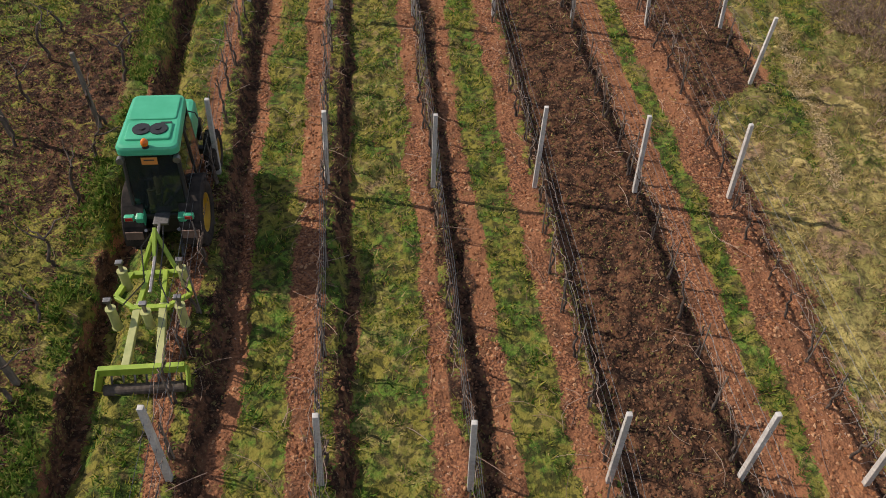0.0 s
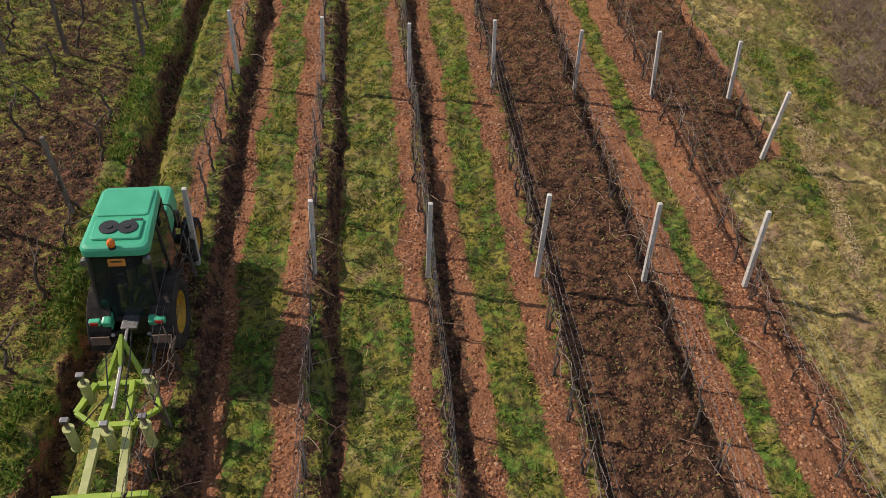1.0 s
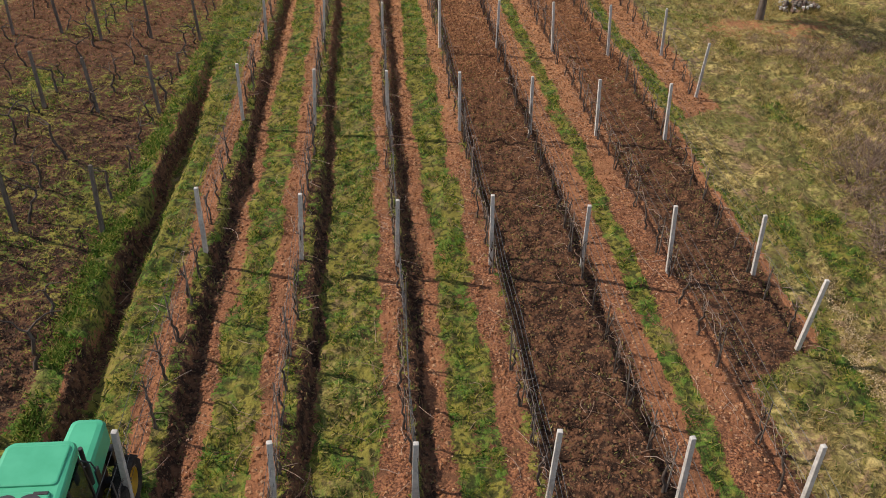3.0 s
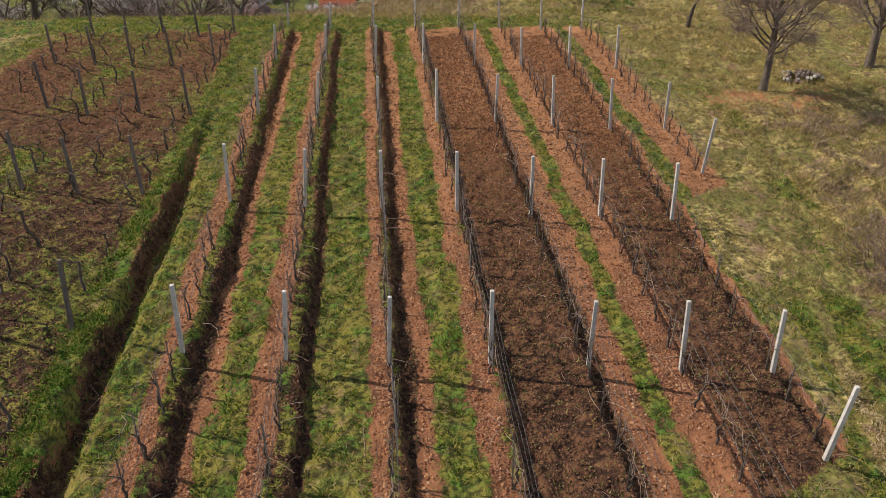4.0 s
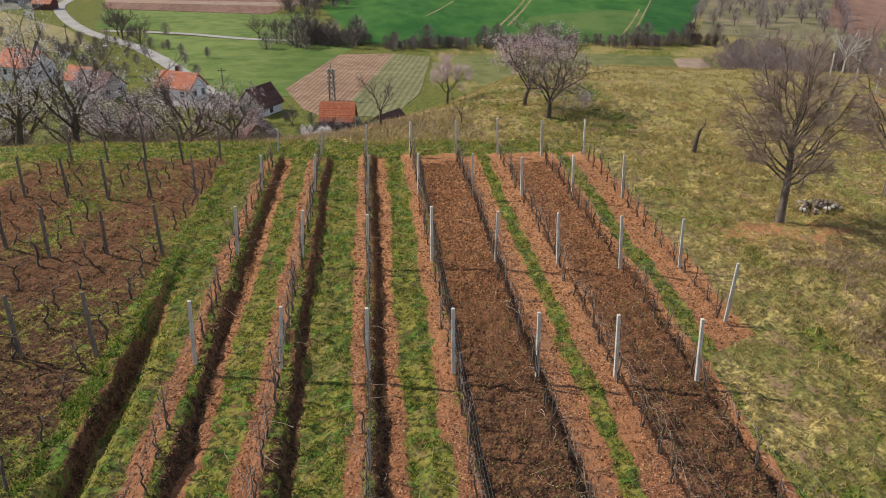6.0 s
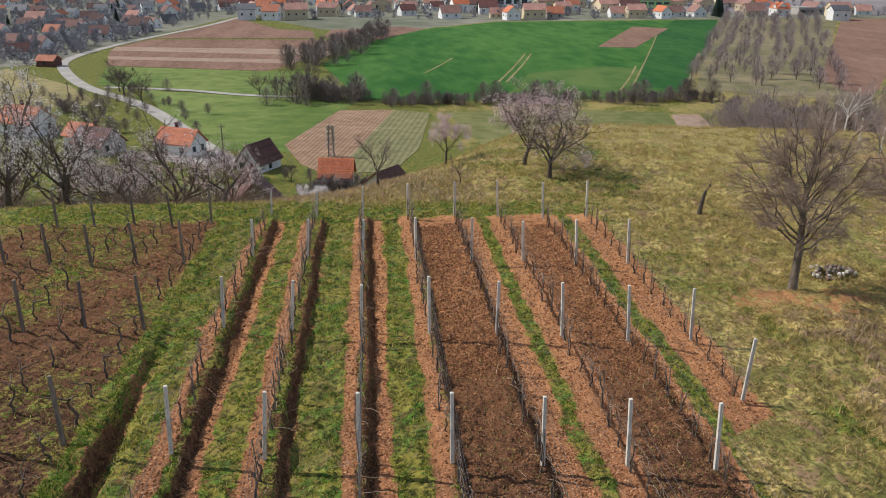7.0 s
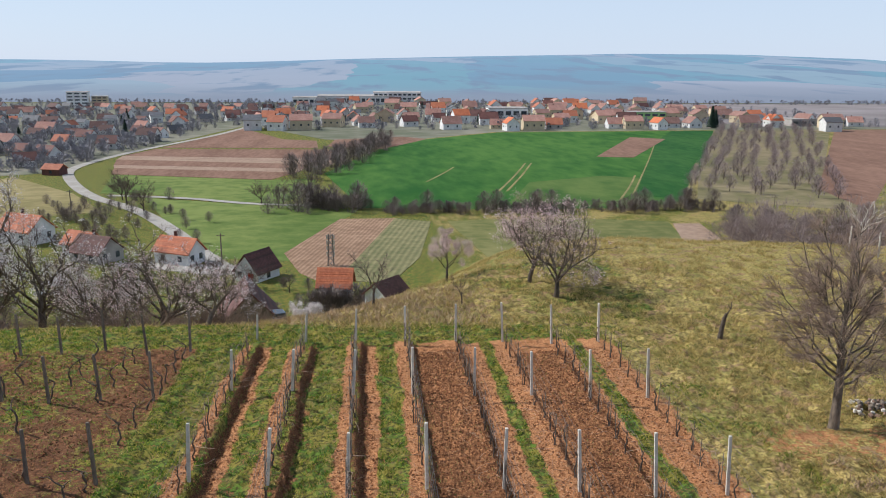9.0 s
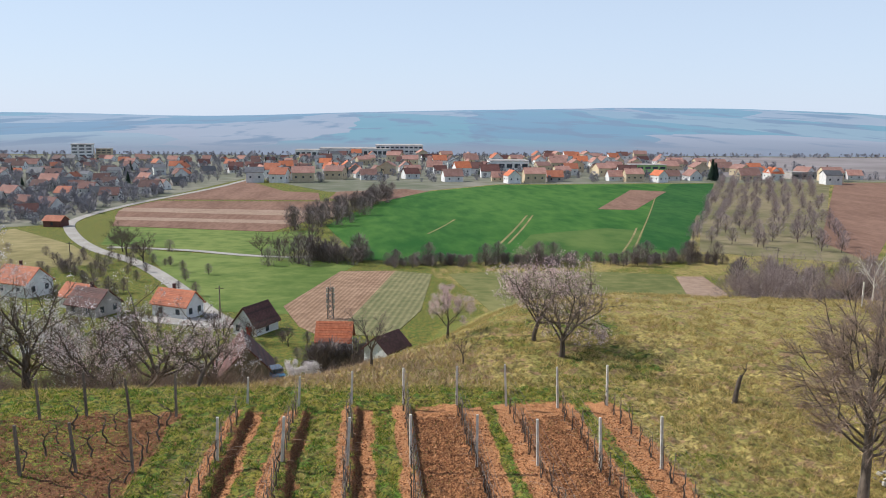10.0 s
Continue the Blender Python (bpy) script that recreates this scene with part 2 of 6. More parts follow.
# ---- ways of building ----
def mesh_of(name, verts, faces, material, smooth_faces=False):
    me = bpy.data.meshes.new(name)
    verts = np.asarray(verts, np.float32)
    faces = np.asarray(faces, np.int32)
    k = faces.shape[1]
    me.vertices.add(len(verts))
    me.vertices.foreach_set("co", verts.ravel())
    me.loops.add(faces.size)
    me.loops.foreach_set("vertex_index", faces.ravel())
    me.polygons.add(len(faces))
    me.polygons.foreach_set("loop_start", np.arange(len(faces), dtype=np.int32) * k)
    me.polygons.foreach_set("loop_total", np.full(len(faces), k, np.int32))
    me.polygons.foreach_set("use_smooth", np.full(len(faces), smooth_faces, bool))
    me.materials.append(material)
    me.update(calc_edges=True)
    return me


def finish(bm, name, material):
    bmesh.ops.recalc_face_normals(bm, faces=bm.faces)
    me = bpy.data.meshes.new(name)
    bm.to_mesh(me)
    bm.free()
    me.materials.append(material)
    return me


def part(name, bm, material, parent, label=""):
    """Links a bmesh (or a finished mesh) as one mesh under a thing or a part."""
    me = bm if isinstance(bm, bpy.types.Mesh) else finish(bm, name, material)
    ob = new(name, me)
    ob.parent = parent
    return tagged(ob, label)


def thing(name, m, label, category, group="", kind=""):
    ob = new(name)
    ob.matrix_world = m
    return tagged(ob, label, category, group, kind)


def box(bm, size, at=(0, 0, 0), turn=(0, 0, 0), bevel=0.0, taper=1.0):
    """A box in bm, centred at `at`, with bevelled edges; taper narrows its top."""
    g = bmesh.ops.create_cube(bm, size=1.0)
    vs = g["verts"]
    for v in vs:
        k = taper if v.co.z > 0 else 1.0
        v.co = Vector((v.co.x * size[0] * k, v.co.y * size[1] * k, v.co.z * size[2]))
    if bevel:
        es = list({e for v in vs for e in v.link_edges})
        r = bmesh.ops.bevel(bm, geom=es, offset=bevel, segments=2, affect="EDGES", profile=0.6)
        vs = list({v for f in r["faces"] for v in f.verts} | {v for v in vs if v.is_valid})
        vs = list({v for v0 in vs for f in v0.link_faces for v in f.verts})
    bmesh.ops.transform(bm, matrix=pose(*at, *turn), verts=vs)
    return vs


def drum(bm, r, length, at=(0, 0, 0), turn=(0, 0, 0), seg=20, r2=None):
    g = bmesh.ops.create_cone(bm, cap_ends=True, segments=seg, radius1=r, radius2=r if r2 is None else r2, depth=length)
    bmesh.ops.transform(bm, matrix=pose(*at, *turn), verts=g["verts"])
    return g["verts"]


def tube(points, radii, sides=5):
    """Vertices and quads of a tube along points."""
    pts = np.asarray(points, float)
    n = len(pts)
    rad = np.broadcast_to(np.asarray(radii, float), (n,))
    d = np.gradient(pts, axis=0)
    d /= np.linalg.norm(d, axis=1, keepdims=True) + 1e-9
    ref = np.where(np.abs(d[:, 2:3]) > 0.9, (1.0, 0, 0), (0, 0, 1.0))
    a = np.cross(d, ref)
    a /= np.linalg.norm(a, axis=1, keepdims=True) + 1e-9
    b = np.cross(d, a)
    ang = np.arange(sides) * 2 * np.pi / sides
    v = pts[:, None] + rad[:, None, None] * (np.cos(ang)[None, :, None] * a[:, None] + np.sin(ang)[None, :, None] * b[:, None])
    i = np.arange(n - 1)[:, None] * sides
    j = np.arange(sides)[None]
    k = (j + 1) % sides
    f = np.stack([i + j, i + k, i + sides + k, i + sides + j], -1).reshape(-1, 4)
    return v.reshape(-1, 3), f


def joined(pieces):
    vs, fs, n = [], [], 0
    for v, f in pieces:
        vs.append(v)
        fs.append(f + n)
        n += len(v)
    return np.concatenate(vs), np.concatenate(fs)


# ---- the lie of the land ----
def lerp_at(v, xs, ys):
    return np.interp(v, xs, ys)


def smooth(e0, e1, v):
    s = np.clip((v - e0) / (e1 - e0), 0.0, 1.0)
    return s * s * (3 - 2 * s)


def value_noise(x, y, seed=0):
    """Smooth value noise of numpy arrays, 0 to 1."""
    x, y = np.asarray(x, float), np.asarray(y, float)
    xi, yi = np.floor(x).astype(np.int64), np.floor(y).astype(np.int64)
    fx, fy = x - xi, y - yi
    fx, fy = fx * fx * (3 - 2 * fx), fy * fy * (3 - 2 * fy)

    def rnd(a, b):
        h = (a * 374761393 + b * 668265263 + seed * 974634541) & 0xFFFFFFFF
        h = ((h ^ (h >> 13)) * 1274126177) & 0xFFFFFFFF
        return ((h ^ (h >> 16)) & 0xFFFF) / 65535.0

    top = rnd(xi, yi) * (1 - fx) + rnd(xi + 1, yi) * fx
    low = rnd(xi, yi + 1) * (1 - fx) + rnd(xi + 1, yi + 1) * fx
    return top * (1 - fy) + low * fy


def fbm(x, y, octaves=3, seed=0):
    out, amp, tot = 0.0, 1.0, 0.0
    for o in range(octaves):
        out = out + amp * value_noise(np.asarray(x) * 2**o, np.asarray(y) * 2**o, seed + o)
        tot, amp = tot + amp, amp * 0.5
    return out / tot


def valley(y):
    """The valley's floor, a gentle plane that falls away from the hill."""
    return -28.5 - 0.02 * (np.asarray(y, float) - 150)


def slope(x, y):
    """The hill on which the vineyard lies, and the valley behind it; no small relief."""
    x, y = np.asarray(x, float), np.asarray(y, float)
    xc, yc = np.clip(x, -15, 22), np.clip(y, -25, 42)
    g = -0.045 - 0.1178 * xc - 0.0041 * yc + 0.00247 * xc * yc - 0.000698 * yc * yc
    edge = lerp_at(x, (-30, -15, -5, 0, 5, 12, 20, 45), (35.5, 36.4, 37.2, 40.0, 44.6, 52.5, 55.5, 54))
    g = g - 0.03 * np.clip(x - 20, 0, 60) * smooth(30, 50, y)
    past = np.maximum(y - edge, 0)
    fall, ease = lerp_at(x, (0, 14), (0.40, 0.30)), lerp_at(x, (-4, 4, 14), (2.5, 3.5, 7.0))
    g = g - fall * (past - ease * (1 - np.exp(-past / ease)))
    sunk = valley(y) + 0 * x
    v = np.where(y > 90, np.maximum(g, sunk), g)
    return v


ROW_X = [-4.4 + 2.2 * i for i in range(8)]          # the trellised rows
DROP = [0.27, 0.28, 0.26, 0.21, 0.22, 0.16, 0.13, 0.12]
STEP = [0.24, 0.27, 0.20, 0.24, 0.06, 0.15, 0.12, 0.12]  # the little bank beside each row


def row_end(x):
    return 35.35 + 0.105 * x


def row_start(i):
    return (-24, -24, -24, -24, -24, -24, 4.2, 17.2)[i]


def relief(x, y):
    """Banks, ridges and clods of the vineyard."""
    x, y = np.asarray(x, float), np.asarray(y, float)
    out = np.zeros(np.broadcast(x, y).shape)
    wob = x + 0.22 * (fbm(x * 0.5 + 3, y * 0.35, 2, 3) - 0.5)
    fade = 1 - smooth(row_end(x) - 0.6, row_end(x) + 0.8, y)
    for i, rx in enumerate(ROW_X):
        u = wob - rx
        on = fade * smooth(row_start(i) - 0.8, row_start(i) + 0.4, y)
        fall = smooth(STEP[i], STEP[i] + 0.1, u) * (1 - smooth(STEP[i] + 0.16, 1.9, u))
        crown = smooth(-0.45, 0.0, u) * (1 - smooth(STEP[i], STEP[i] + 0.1, u))
        out = out + on * (-DROP[i] * 0.8 * fall + 0.25 * DROP[i] * crown)
    bank = fade * (0.09 * (1 - smooth(-6.16, -6.06, wob)) + 0.22 * (fbm(x * 1.7, y * 1.1, 3, 61) - 0.35) * np.exp(-((wob + 6.35) / 0.2) ** 2) - 0.36 * smooth(-6.16, -6.04, wob) * (1 - smooth(-5.85, -5.45, wob)))
    return out + bank * (1 - 0.9 * smooth(13, 24, y))


def land(x, y):
    """Height of the ground, for setting things on it."""
    near = (np.abs(np.asarray(x)) < 40) & (np.asarray(y) < 45)
    return slope(x, y) + np.where(near, relief(x, y), 0.0)
# ---- the ground, one sheet to the horizon ----
def graded(lo, hi, step, end_lo, end_hi, growth):
    mid = np.arange(lo, hi, step)
    out, p, s = [], hi, step
    while p < end_hi:
        out.append(p)
        s = min(s * growth, 160)
        p += s
    out.append(end_hi)
    low, p, s = [], lo, step
    while p > end_lo:
        s = min(s * growth, 160)
        p -= s
        low.append(p)
    return np.concatenate([low[::-1], mid, out])


def soft_band(v, a, b, w=0.08):
    return smooth(a - w, a + w, v) * (1 - smooth(b - w, b + w, v))


LINE_Y = (-20, 0, 7, 10.5, 13, 16, 20, 29, 45)
LINE_X = (9.9, 10.1, 11.3, 12.2, 13.0, 13.8, 14.3, 14.1, 15.5)    # where the mown strip ends


def zones(x, y):
    """Per place: how grassy, how dark and cloddy, how dry."""
    wob = x + 0.42 * (fbm(x * 1.6, y * 0.8, 3, 21) - 0.5)
    field = (1 - smooth(row_end(x) - 0.5, row_end(x) + 0.5, y + 0.9 * (fbm(x * 0.8, y * 0.8, 2, 5) - 0.5)))
    edge = np.interp(y, (-30, 3.5, 5, 15.8, 17.2, 60), (7.1, 7.1, 9.3, 9.5, 11.5, 11.5))
    inside = field * (1 - smooth(-0.3, 0.3, wob - edge - 0.25)) * smooth(-6.75, -6.55, wob)
    strips = [(-6.75, -6.16), (-5.86, -4.85), (-3.6, -2.75), (-1.66, -0.42), (0.88, 1.72), (5.45, 6.0), (9.55, 10.2)]
    g = np.zeros_like(x)
    for a, b in strips:
        g = np.maximum(g, soft_band(wob, a, b, 0.12))
    g = np.maximum(g, soft_band(wob, -6.3, -5.7) * smooth(14, 22, y))
    g = g * (0.40 + 0.5 * fbm(x * 0.5, y * 0.3, 3, 9) + 0.55 * fbm(x * 1.7, y * 1.1, 3, 19))
    for i in range(4):
        g = np.maximum(g, (0.95, 0.95, 0.6, 0.5)[i] * soft_band(wob, ROW_X[i] - 0.06, ROW_X[i] + STEP[i], 0.08) * fbm(x * 2.2, y * 1.4, 3, 23) * 1.4)
    c = np.maximum(soft_band(wob, 2.5, 4.85), soft_band(wob, 7.05, 9.3)) * (1 - 0.60 * smooth(12, 28, y))
    # furrows: dark soil, coloured darker still to deepen the shade in them
    for i, rx in enumerate(ROW_X[:3]):
        c = np.maximum(c, soft_band(wob, rx - 0.05, rx + (0.54, 0.52, 0.50)[i], 0.05))
    c = np.maximum(c, 0.9 * soft_band(wob, ROW_X[3] + 0.1, ROW_X[3] + 0.5, 0.05))
    c = np.maximum(c, soft_band(wob, -6.16, -5.86) * (1 - smooth(14, 22, y)))
    # the older vineyard: brown soil with weeds
    old = field * (1 - smooth(-6.8, -6.6, wob)) * smooth(-15.5, -14.5, wob)
    go = 0.36 + 1.0 * (fbm(x * 0.55, y * 0.3, 3, 13) - 0.45) - 0.15 * smooth(20, 27, y)
    co = 0.98 - 0.28 * smooth(9, 26, y)
    # meadow
    grass = 1 - inside - old
    dryness = 0.48 + 0.26 * (1 - smooth(24, 33, y)) + 1.1 * (fbm(x * 0.12, y * 0.12, 4, 31) - 0.47) + 1.5 * (fbm(x * 0.45, y * 0.6, 4, 35) - 0.5) + 0.3 * smooth(12, 24, x) - 0.35 * soft_band(y, 34.2, 40.5, 1.2) * (1 - smooth(9, 15, x)) - 0.5 * soft_band(y, 33.4, 38.0, 0.8) * (1 - smooth(10, 14, x))
    dryness = dryness - 0.8 * smooth(34.0, 34.6, y) * (1 - smooth(38, 40, y)) * (1 - smooth(-6, -3, x))
    dryness = dryness + 0.75 * soft_band(y, 38.6, 47, 1.2) * soft_band(x, -5.5, 7, 2)
    line = np.interp(y, LINE_Y, LINE_X)
    dryness = dryness + 0.17 * soft_band(wob, 7.4, line - 0.8, 0.5) * (1 - smooth(18, 26, y))
    seam = np.exp(-((wob - line) / 0.55) ** 2)
    rough = smooth(0.2, 1.2, wob - line)
    dryness = dryness - 0.75 * seam * soft_band(y, 6, 25, 2) * fbm(x * 0.9, y * 0.6, 2, 93) + rough * (0.45 + 0.8 * (fbm(x * 0.8, y * 1.1, 3, 91) - 0.5))
    R = grass * 1.0 + inside * g + old * go
    Gc = inside * c + old * co
    B = grass * dryness + inside * (0.02 + 0.30 * fbm(x * 1.2, y * 0.7, 3, 17) ** 1.5 + 0.16 * soft_band(wob, -1.7, -0.5, 0.1) + 0.10 * soft_band(wob, -5.9, -4.8, 0.1)) + old * 0.12
    bare = np.exp(-((x - 15.5) / 1.7) ** 2 - ((y - 25.3) / 1.5) ** 2) + np.exp(-((x - 18.8) / 2.6) ** 2 - ((y - 25.2) / 1.6) ** 2) + 1.1 * np.exp(-((x - 35.5) / 3.2) ** 2 - ((y - 48.5) / 2.2) ** 2)
    R = R - 1.15 * bare * fbm(x * 1.4, y * 1.4, 3, 77)
    B = B - 0.75 * smooth(85, 130, y)
    track = np.exp(-(((x - np.interp(y, (0, 2, 8, 12), (9.5, 9.8, 10.9, 12.0))) / 0.16) ** 2)) * smooth(0, 1.5, y) * (1 - smooth(9, 11, y))
    B = B + 1.2 * track - 0.5 * np.exp(-(((x - np.interp(y, (0, 2, 8, 12), (9.0, 9.3, 10.3, 11.4))) / 0.3) ** 2)) * smooth(0, 1.5, y) * (1 - smooth(9, 11, y))
    return np.clip(np.stack([R, Gc, B, np.ones_like(R)], -1), 0, 1)


xs = graded(-16.0, 21.0, 0.085, -4600, 4600, 1.075)
ys = graded(-16.0, 47.0, 0.118, -900, 4700, 1.03)
gx, gy = np.meshgrid(xs, ys)
rough_ground = np.zeros_like(gx)
near = (np.abs(gx) < 45) & (gy < 70) & (gy > -40)
zone = zones(gx, gy)
soil = (1 - zone[..., 0])
lumps = (fbm(gx * 3.2, gy * 3.2, 3, 40) - 0.5) * (0.12 + 0.17 * zone[..., 1]) * soil + (fbm(gx * 1.3, gy * 1.3, 3, 44) - 0.5) * 0.10 + (fbm(gx * 2.9, gy * 2.9, 2, 48) - 0.5) * 0.26 * zone[..., 0] + (fbm(gx * 0.9, gy * 0.9, 3, 49) - 0.5) * 0.42 * np.maximum(smooth(38, 42, gy), smooth(12, 15, gx)) * zone[..., 0]
rough_ground = np.where(near, lumps * (1 - smooth(40, 70, np.abs(gy))), 0)
gz = slope(gx, gy) + np.where(near, relief(gx, gy), 0) + rough_ground
nx, ny = len(xs), len(ys)
idx = np.arange(nx * ny).reshape(ny, nx)
quads = np.stack([idx[:-1, :-1], idx[:-1, 1:], idx[1:, 1:], idx[1:, :-1]], -1).reshape(-1, 4)
ground_mesh = mesh_of("ground", np.stack([gx, gy, gz], -1).reshape(-1, 3), quads, GROUND, True)
zone_attr = ground_mesh.attributes.new("zone", "FLOAT_COLOR", "POINT")
zone_attr.data.foreach_set("color", zone.astype(np.float32).ravel())
tagged(new("ground", ground_mesh), "vineyard slope of red soil and grass running down to a wide valley", "ground", kind="structure")


def sheet(name, outline, material, label, lift=0.25, category="field"):
    """A field or road on the valley's floor: a flat-lying outline that follows the plane of the land."""
    bm = bmesh.new()
    vs = [bm.verts.new((x, y, float(slope(x, y)) + 0.3 * lift)) for x, y in outline]
    bm.faces.new(vs)
    g = bmesh.ops.extrude_face_region(bm, geom=bm.faces[:])
    bmesh.ops.translate(bm, verts=[v for v in g["geom"] if isinstance(v, bmesh.types.BMVert)], vec=(0, 0, -lift - 0.3))
    return tagged(new(name, finish(bm, name, material)), label, category, kind="structure")


def strip(name, line, width, material, label, lift, category="road"):
    """A road of even width along a line."""
    p = np.array(line, float)
    # rounded by Chaikin's corner cutting
    for _ in range(3):
        q, r = p[:-1] * 0.75 + p[1:] * 0.25, p[:-1] * 0.25 + p[1:] * 0.75
        p = np.concatenate([p[:1], np.stack([q, r], 1).reshape(-1, 2), p[-1:]])
    d = np.gradient(p, axis=0)
    d /= np.linalg.norm(d, axis=1, keepdims=True)
    side = np.stack([-d[:, 1], d[:, 0]], -1) * width / 2
    a, b = p + side, p - side
    n = len(p)
    v = np.concatenate([np.c_[a, slope(a[:, 0], a[:, 1]) + 0.4 * lift], np.c_[b, slope(b[:, 0], b[:, 1]) + 0.4 * lift]])
    i = np.arange(n - 1)
    return tagged(new(name, mesh_of(name, v, np.stack([i, i + 1, n + i + 1, n + i], -1), material)), label, category, kind="structure")


sheet("pasture_field", [(-68, 252), (-46, 196), (-32, 166), (-14, 162), (-7, 209), (-3, 224), (-18, 236), (-32, 236)], PASTURE, "bright green pasture beside a pale lane", 0.15)
sheet("lower_meadow", [(-95, 312), (-84, 262), (-66, 258), (-42, 244), (-26, 238), (-18, 260), (-19, 296), (-35, 293)], PASTURE, "grass strip between lane and ploughed land", 0.15)
sheet("wheat_field", [(-2, 229), (35, 224), (79, 225), (96, 237), (237, 552), (83, 536), (14, 458), (-17, 312)], WHEAT, "wide field of young green winter wheat", 0.25)
sheet("wheat_field", [(84, 250), (96.5, 238.5), (237, 551), (206, 549), (162, 455)], WHEAT_DEEP, "strip of deeper green wheat beside the orchard", 0.33)
sheet("wheat_field", [(40, 232), (79, 226.5), (92, 236), (84, 249), (100, 292), (88, 300), (56, 282)], WHEAT_THIN, "thin yellowed patch of young wheat", 0.29)
for a, b, w in (((41.7, 259.6), (66.5, 345.2), 0.8), ((44.4, 259.7), (69, 344.9), 0.8), ((20, 285), (34, 330), 0.8), ((95.2, 236.9), (141.2, 342.8), 1.6), ((83.3, 250.5), (161.9, 454.7), 0.6), ((76, 240), (100, 300), 0.7)):
    strip("wheel_track", [a, ((a[0] + b[0]) / 2 + 0.6, (a[1] + b[1]) / 2), b], w, TRODDEN, "pale trodden wheel track through young wheat", 0.37, "track")
sheet("orchard_floor", [(100, 240), (140, 214), (150, 258), (330, 566), (240, 560), (142, 342)], ORCHARD_FLOOR, "brown grassy ground under orchard trees", 0.18)
sheet("bank_meadow", [(20, 206), (31, 208), (52, 209), (77, 202), (72, 177), (53, 160), (25, 158)], BANK_GRASS, "green meadow strip below the wheat", 0.2)
sheet("vegetable_plot", [(77.1, 199), (84, 198.6), (80, 172), (70, 172)], PLOUGH_PALE, "small brown dug plot beside the meadow", 0.35)
sheet("dry_paddock", [(-128, 306), (-92, 262), (-72, 226), (-96, 214), (-140, 262)], plain("dry_paddock", (0.20, 0.17, 0.07), (0.33, 0.27, 0.13), 0.2, 0.95), "pale dry paddock beside the road", 0.16)
sheet("village_ground", [(-116, 320), (-115, 393), (-103, 500), (-90, 610), (-90, 1100), (-620, 1100), (-260, 420), (-150, 300)], VILLAGE_GROUND, "gardens and yards of a village", 0.12, "ground")
sheet("village_ground", [(-84, 606), (-26, 480), (14, 464), (83, 542), (237, 558), (420, 568), (1100, 1100), (-84, 1100)], VILLAGE_GROUND, "gardens and yards behind the wheat field", 0.12, "ground")
sheet("far_plain", [(250, 640), (430, 570), (1000, 700), (1400, 1090), (300, 1090)], plain("open_plain", (0.19, 0.165, 0.16), (0.30, 0.265, 0.26), 0.02, 0.95), "grey-brown open plain beyond the village", 0.5)
sheet("tilled_field", [(-17.7, 169.6), (-13, 152), (-9.5, 146), (-6, 146), (-3.7, 157), (6.7, 211), (-7.5, 211)], drilled("drilled_soil", (0.20, 0.12, 0.075), (0.40, 0.265, 0.175), 11, 0.95), "tan harrowed field with straight drill lines", 0.3)
sheet("stubble_field", [(-3.7, 157), (-6, 146), (4, 143), (10.5, 164), (15.8, 205.7), (6.7, 211)], drilled("stubble", (0.13, 0.135, 0.06), (0.28, 0.245, 0.125), 11, 1.3), "olive stubble field with wheel lines", 0.3)
STRIP_LEFT = [(-96, 313), (-101, 334), (-104.5, 345), (-110, 368), (-112, 384), (-106, 420)]
STRIP_RIGHT = [(-35, 294), (-27.6, 316), (-25.7, 328), (-15.6, 342), (-14, 366), (-19, 414)]
for k in range(5):
    p = [STRIP_LEFT[k], STRIP_RIGHT[k], STRIP_RIGHT[k + 1], STRIP_LEFT[k + 1]]
    sheet("ploughed_strip", p, PLOUGH if k % 2 == 0 else PLOUGH_PALE, "brown ploughed strip beside paler harrowed strips", 0.3 + 0.01 * k)
sheet("fallow_field", [(-105, 427), (-26, 422), (-30, 470), (-50, 481), (-87, 580), (-94, 508)], PLOUGH, "brown fallow field below the village", 0.25)
sheet("fallow_field", [(-22, 432), (6, 414), (34, 482), (20, 500), (-20, 478)], PLOUGH, "brown field between a hedge and young wheat", 0.27)
sheet("vegetable_plot", [(105, 372), (121, 367), (176, 477), (159, 492)], PLOUGH, "small brown plot inside the green field", 0.5)
sheet("ploughed_field", [(140, 215), (260, 380), (420, 560), (330, 560), (150, 260)], PLOUGH, "brown ploughed field beyond the orchard", 0.2)
strip("valley_road", [(-24, 152), (-31, 162), (-46, 196), (-64, 230), (-87, 257), (-113, 314), (-117.5, 340), (-116, 380), (-110, 425), (-94, 508), (-87, 590)], 4.0, ASPHALT, "pale winding country road", 0.4)
strip("farm_lane", [(-80, 257), (-67.5, 254), (-52, 248.5), (-42, 242), (-30, 236), (-14, 234)], 3.0, ASPHALT, "pale farm lane between meadows", 0.42)
sheet("farm_yard", [(-50, 163), (-30, 160), (-25, 152), (-28, 151), (-48, 160)], ASPHALT, "pale gravel yard between farm houses", 0.3, "yard")


# ---- posts of the trellis ----
def post_mesh(name, w0, w1, h, material):
    bm = bmesh.new()
    box(bm, (w0, w0, h + 0.3), (0, 0, h / 2 - 0.15), bevel=0.012, taper=w1 / w0)
    return finish(bm, name, material)


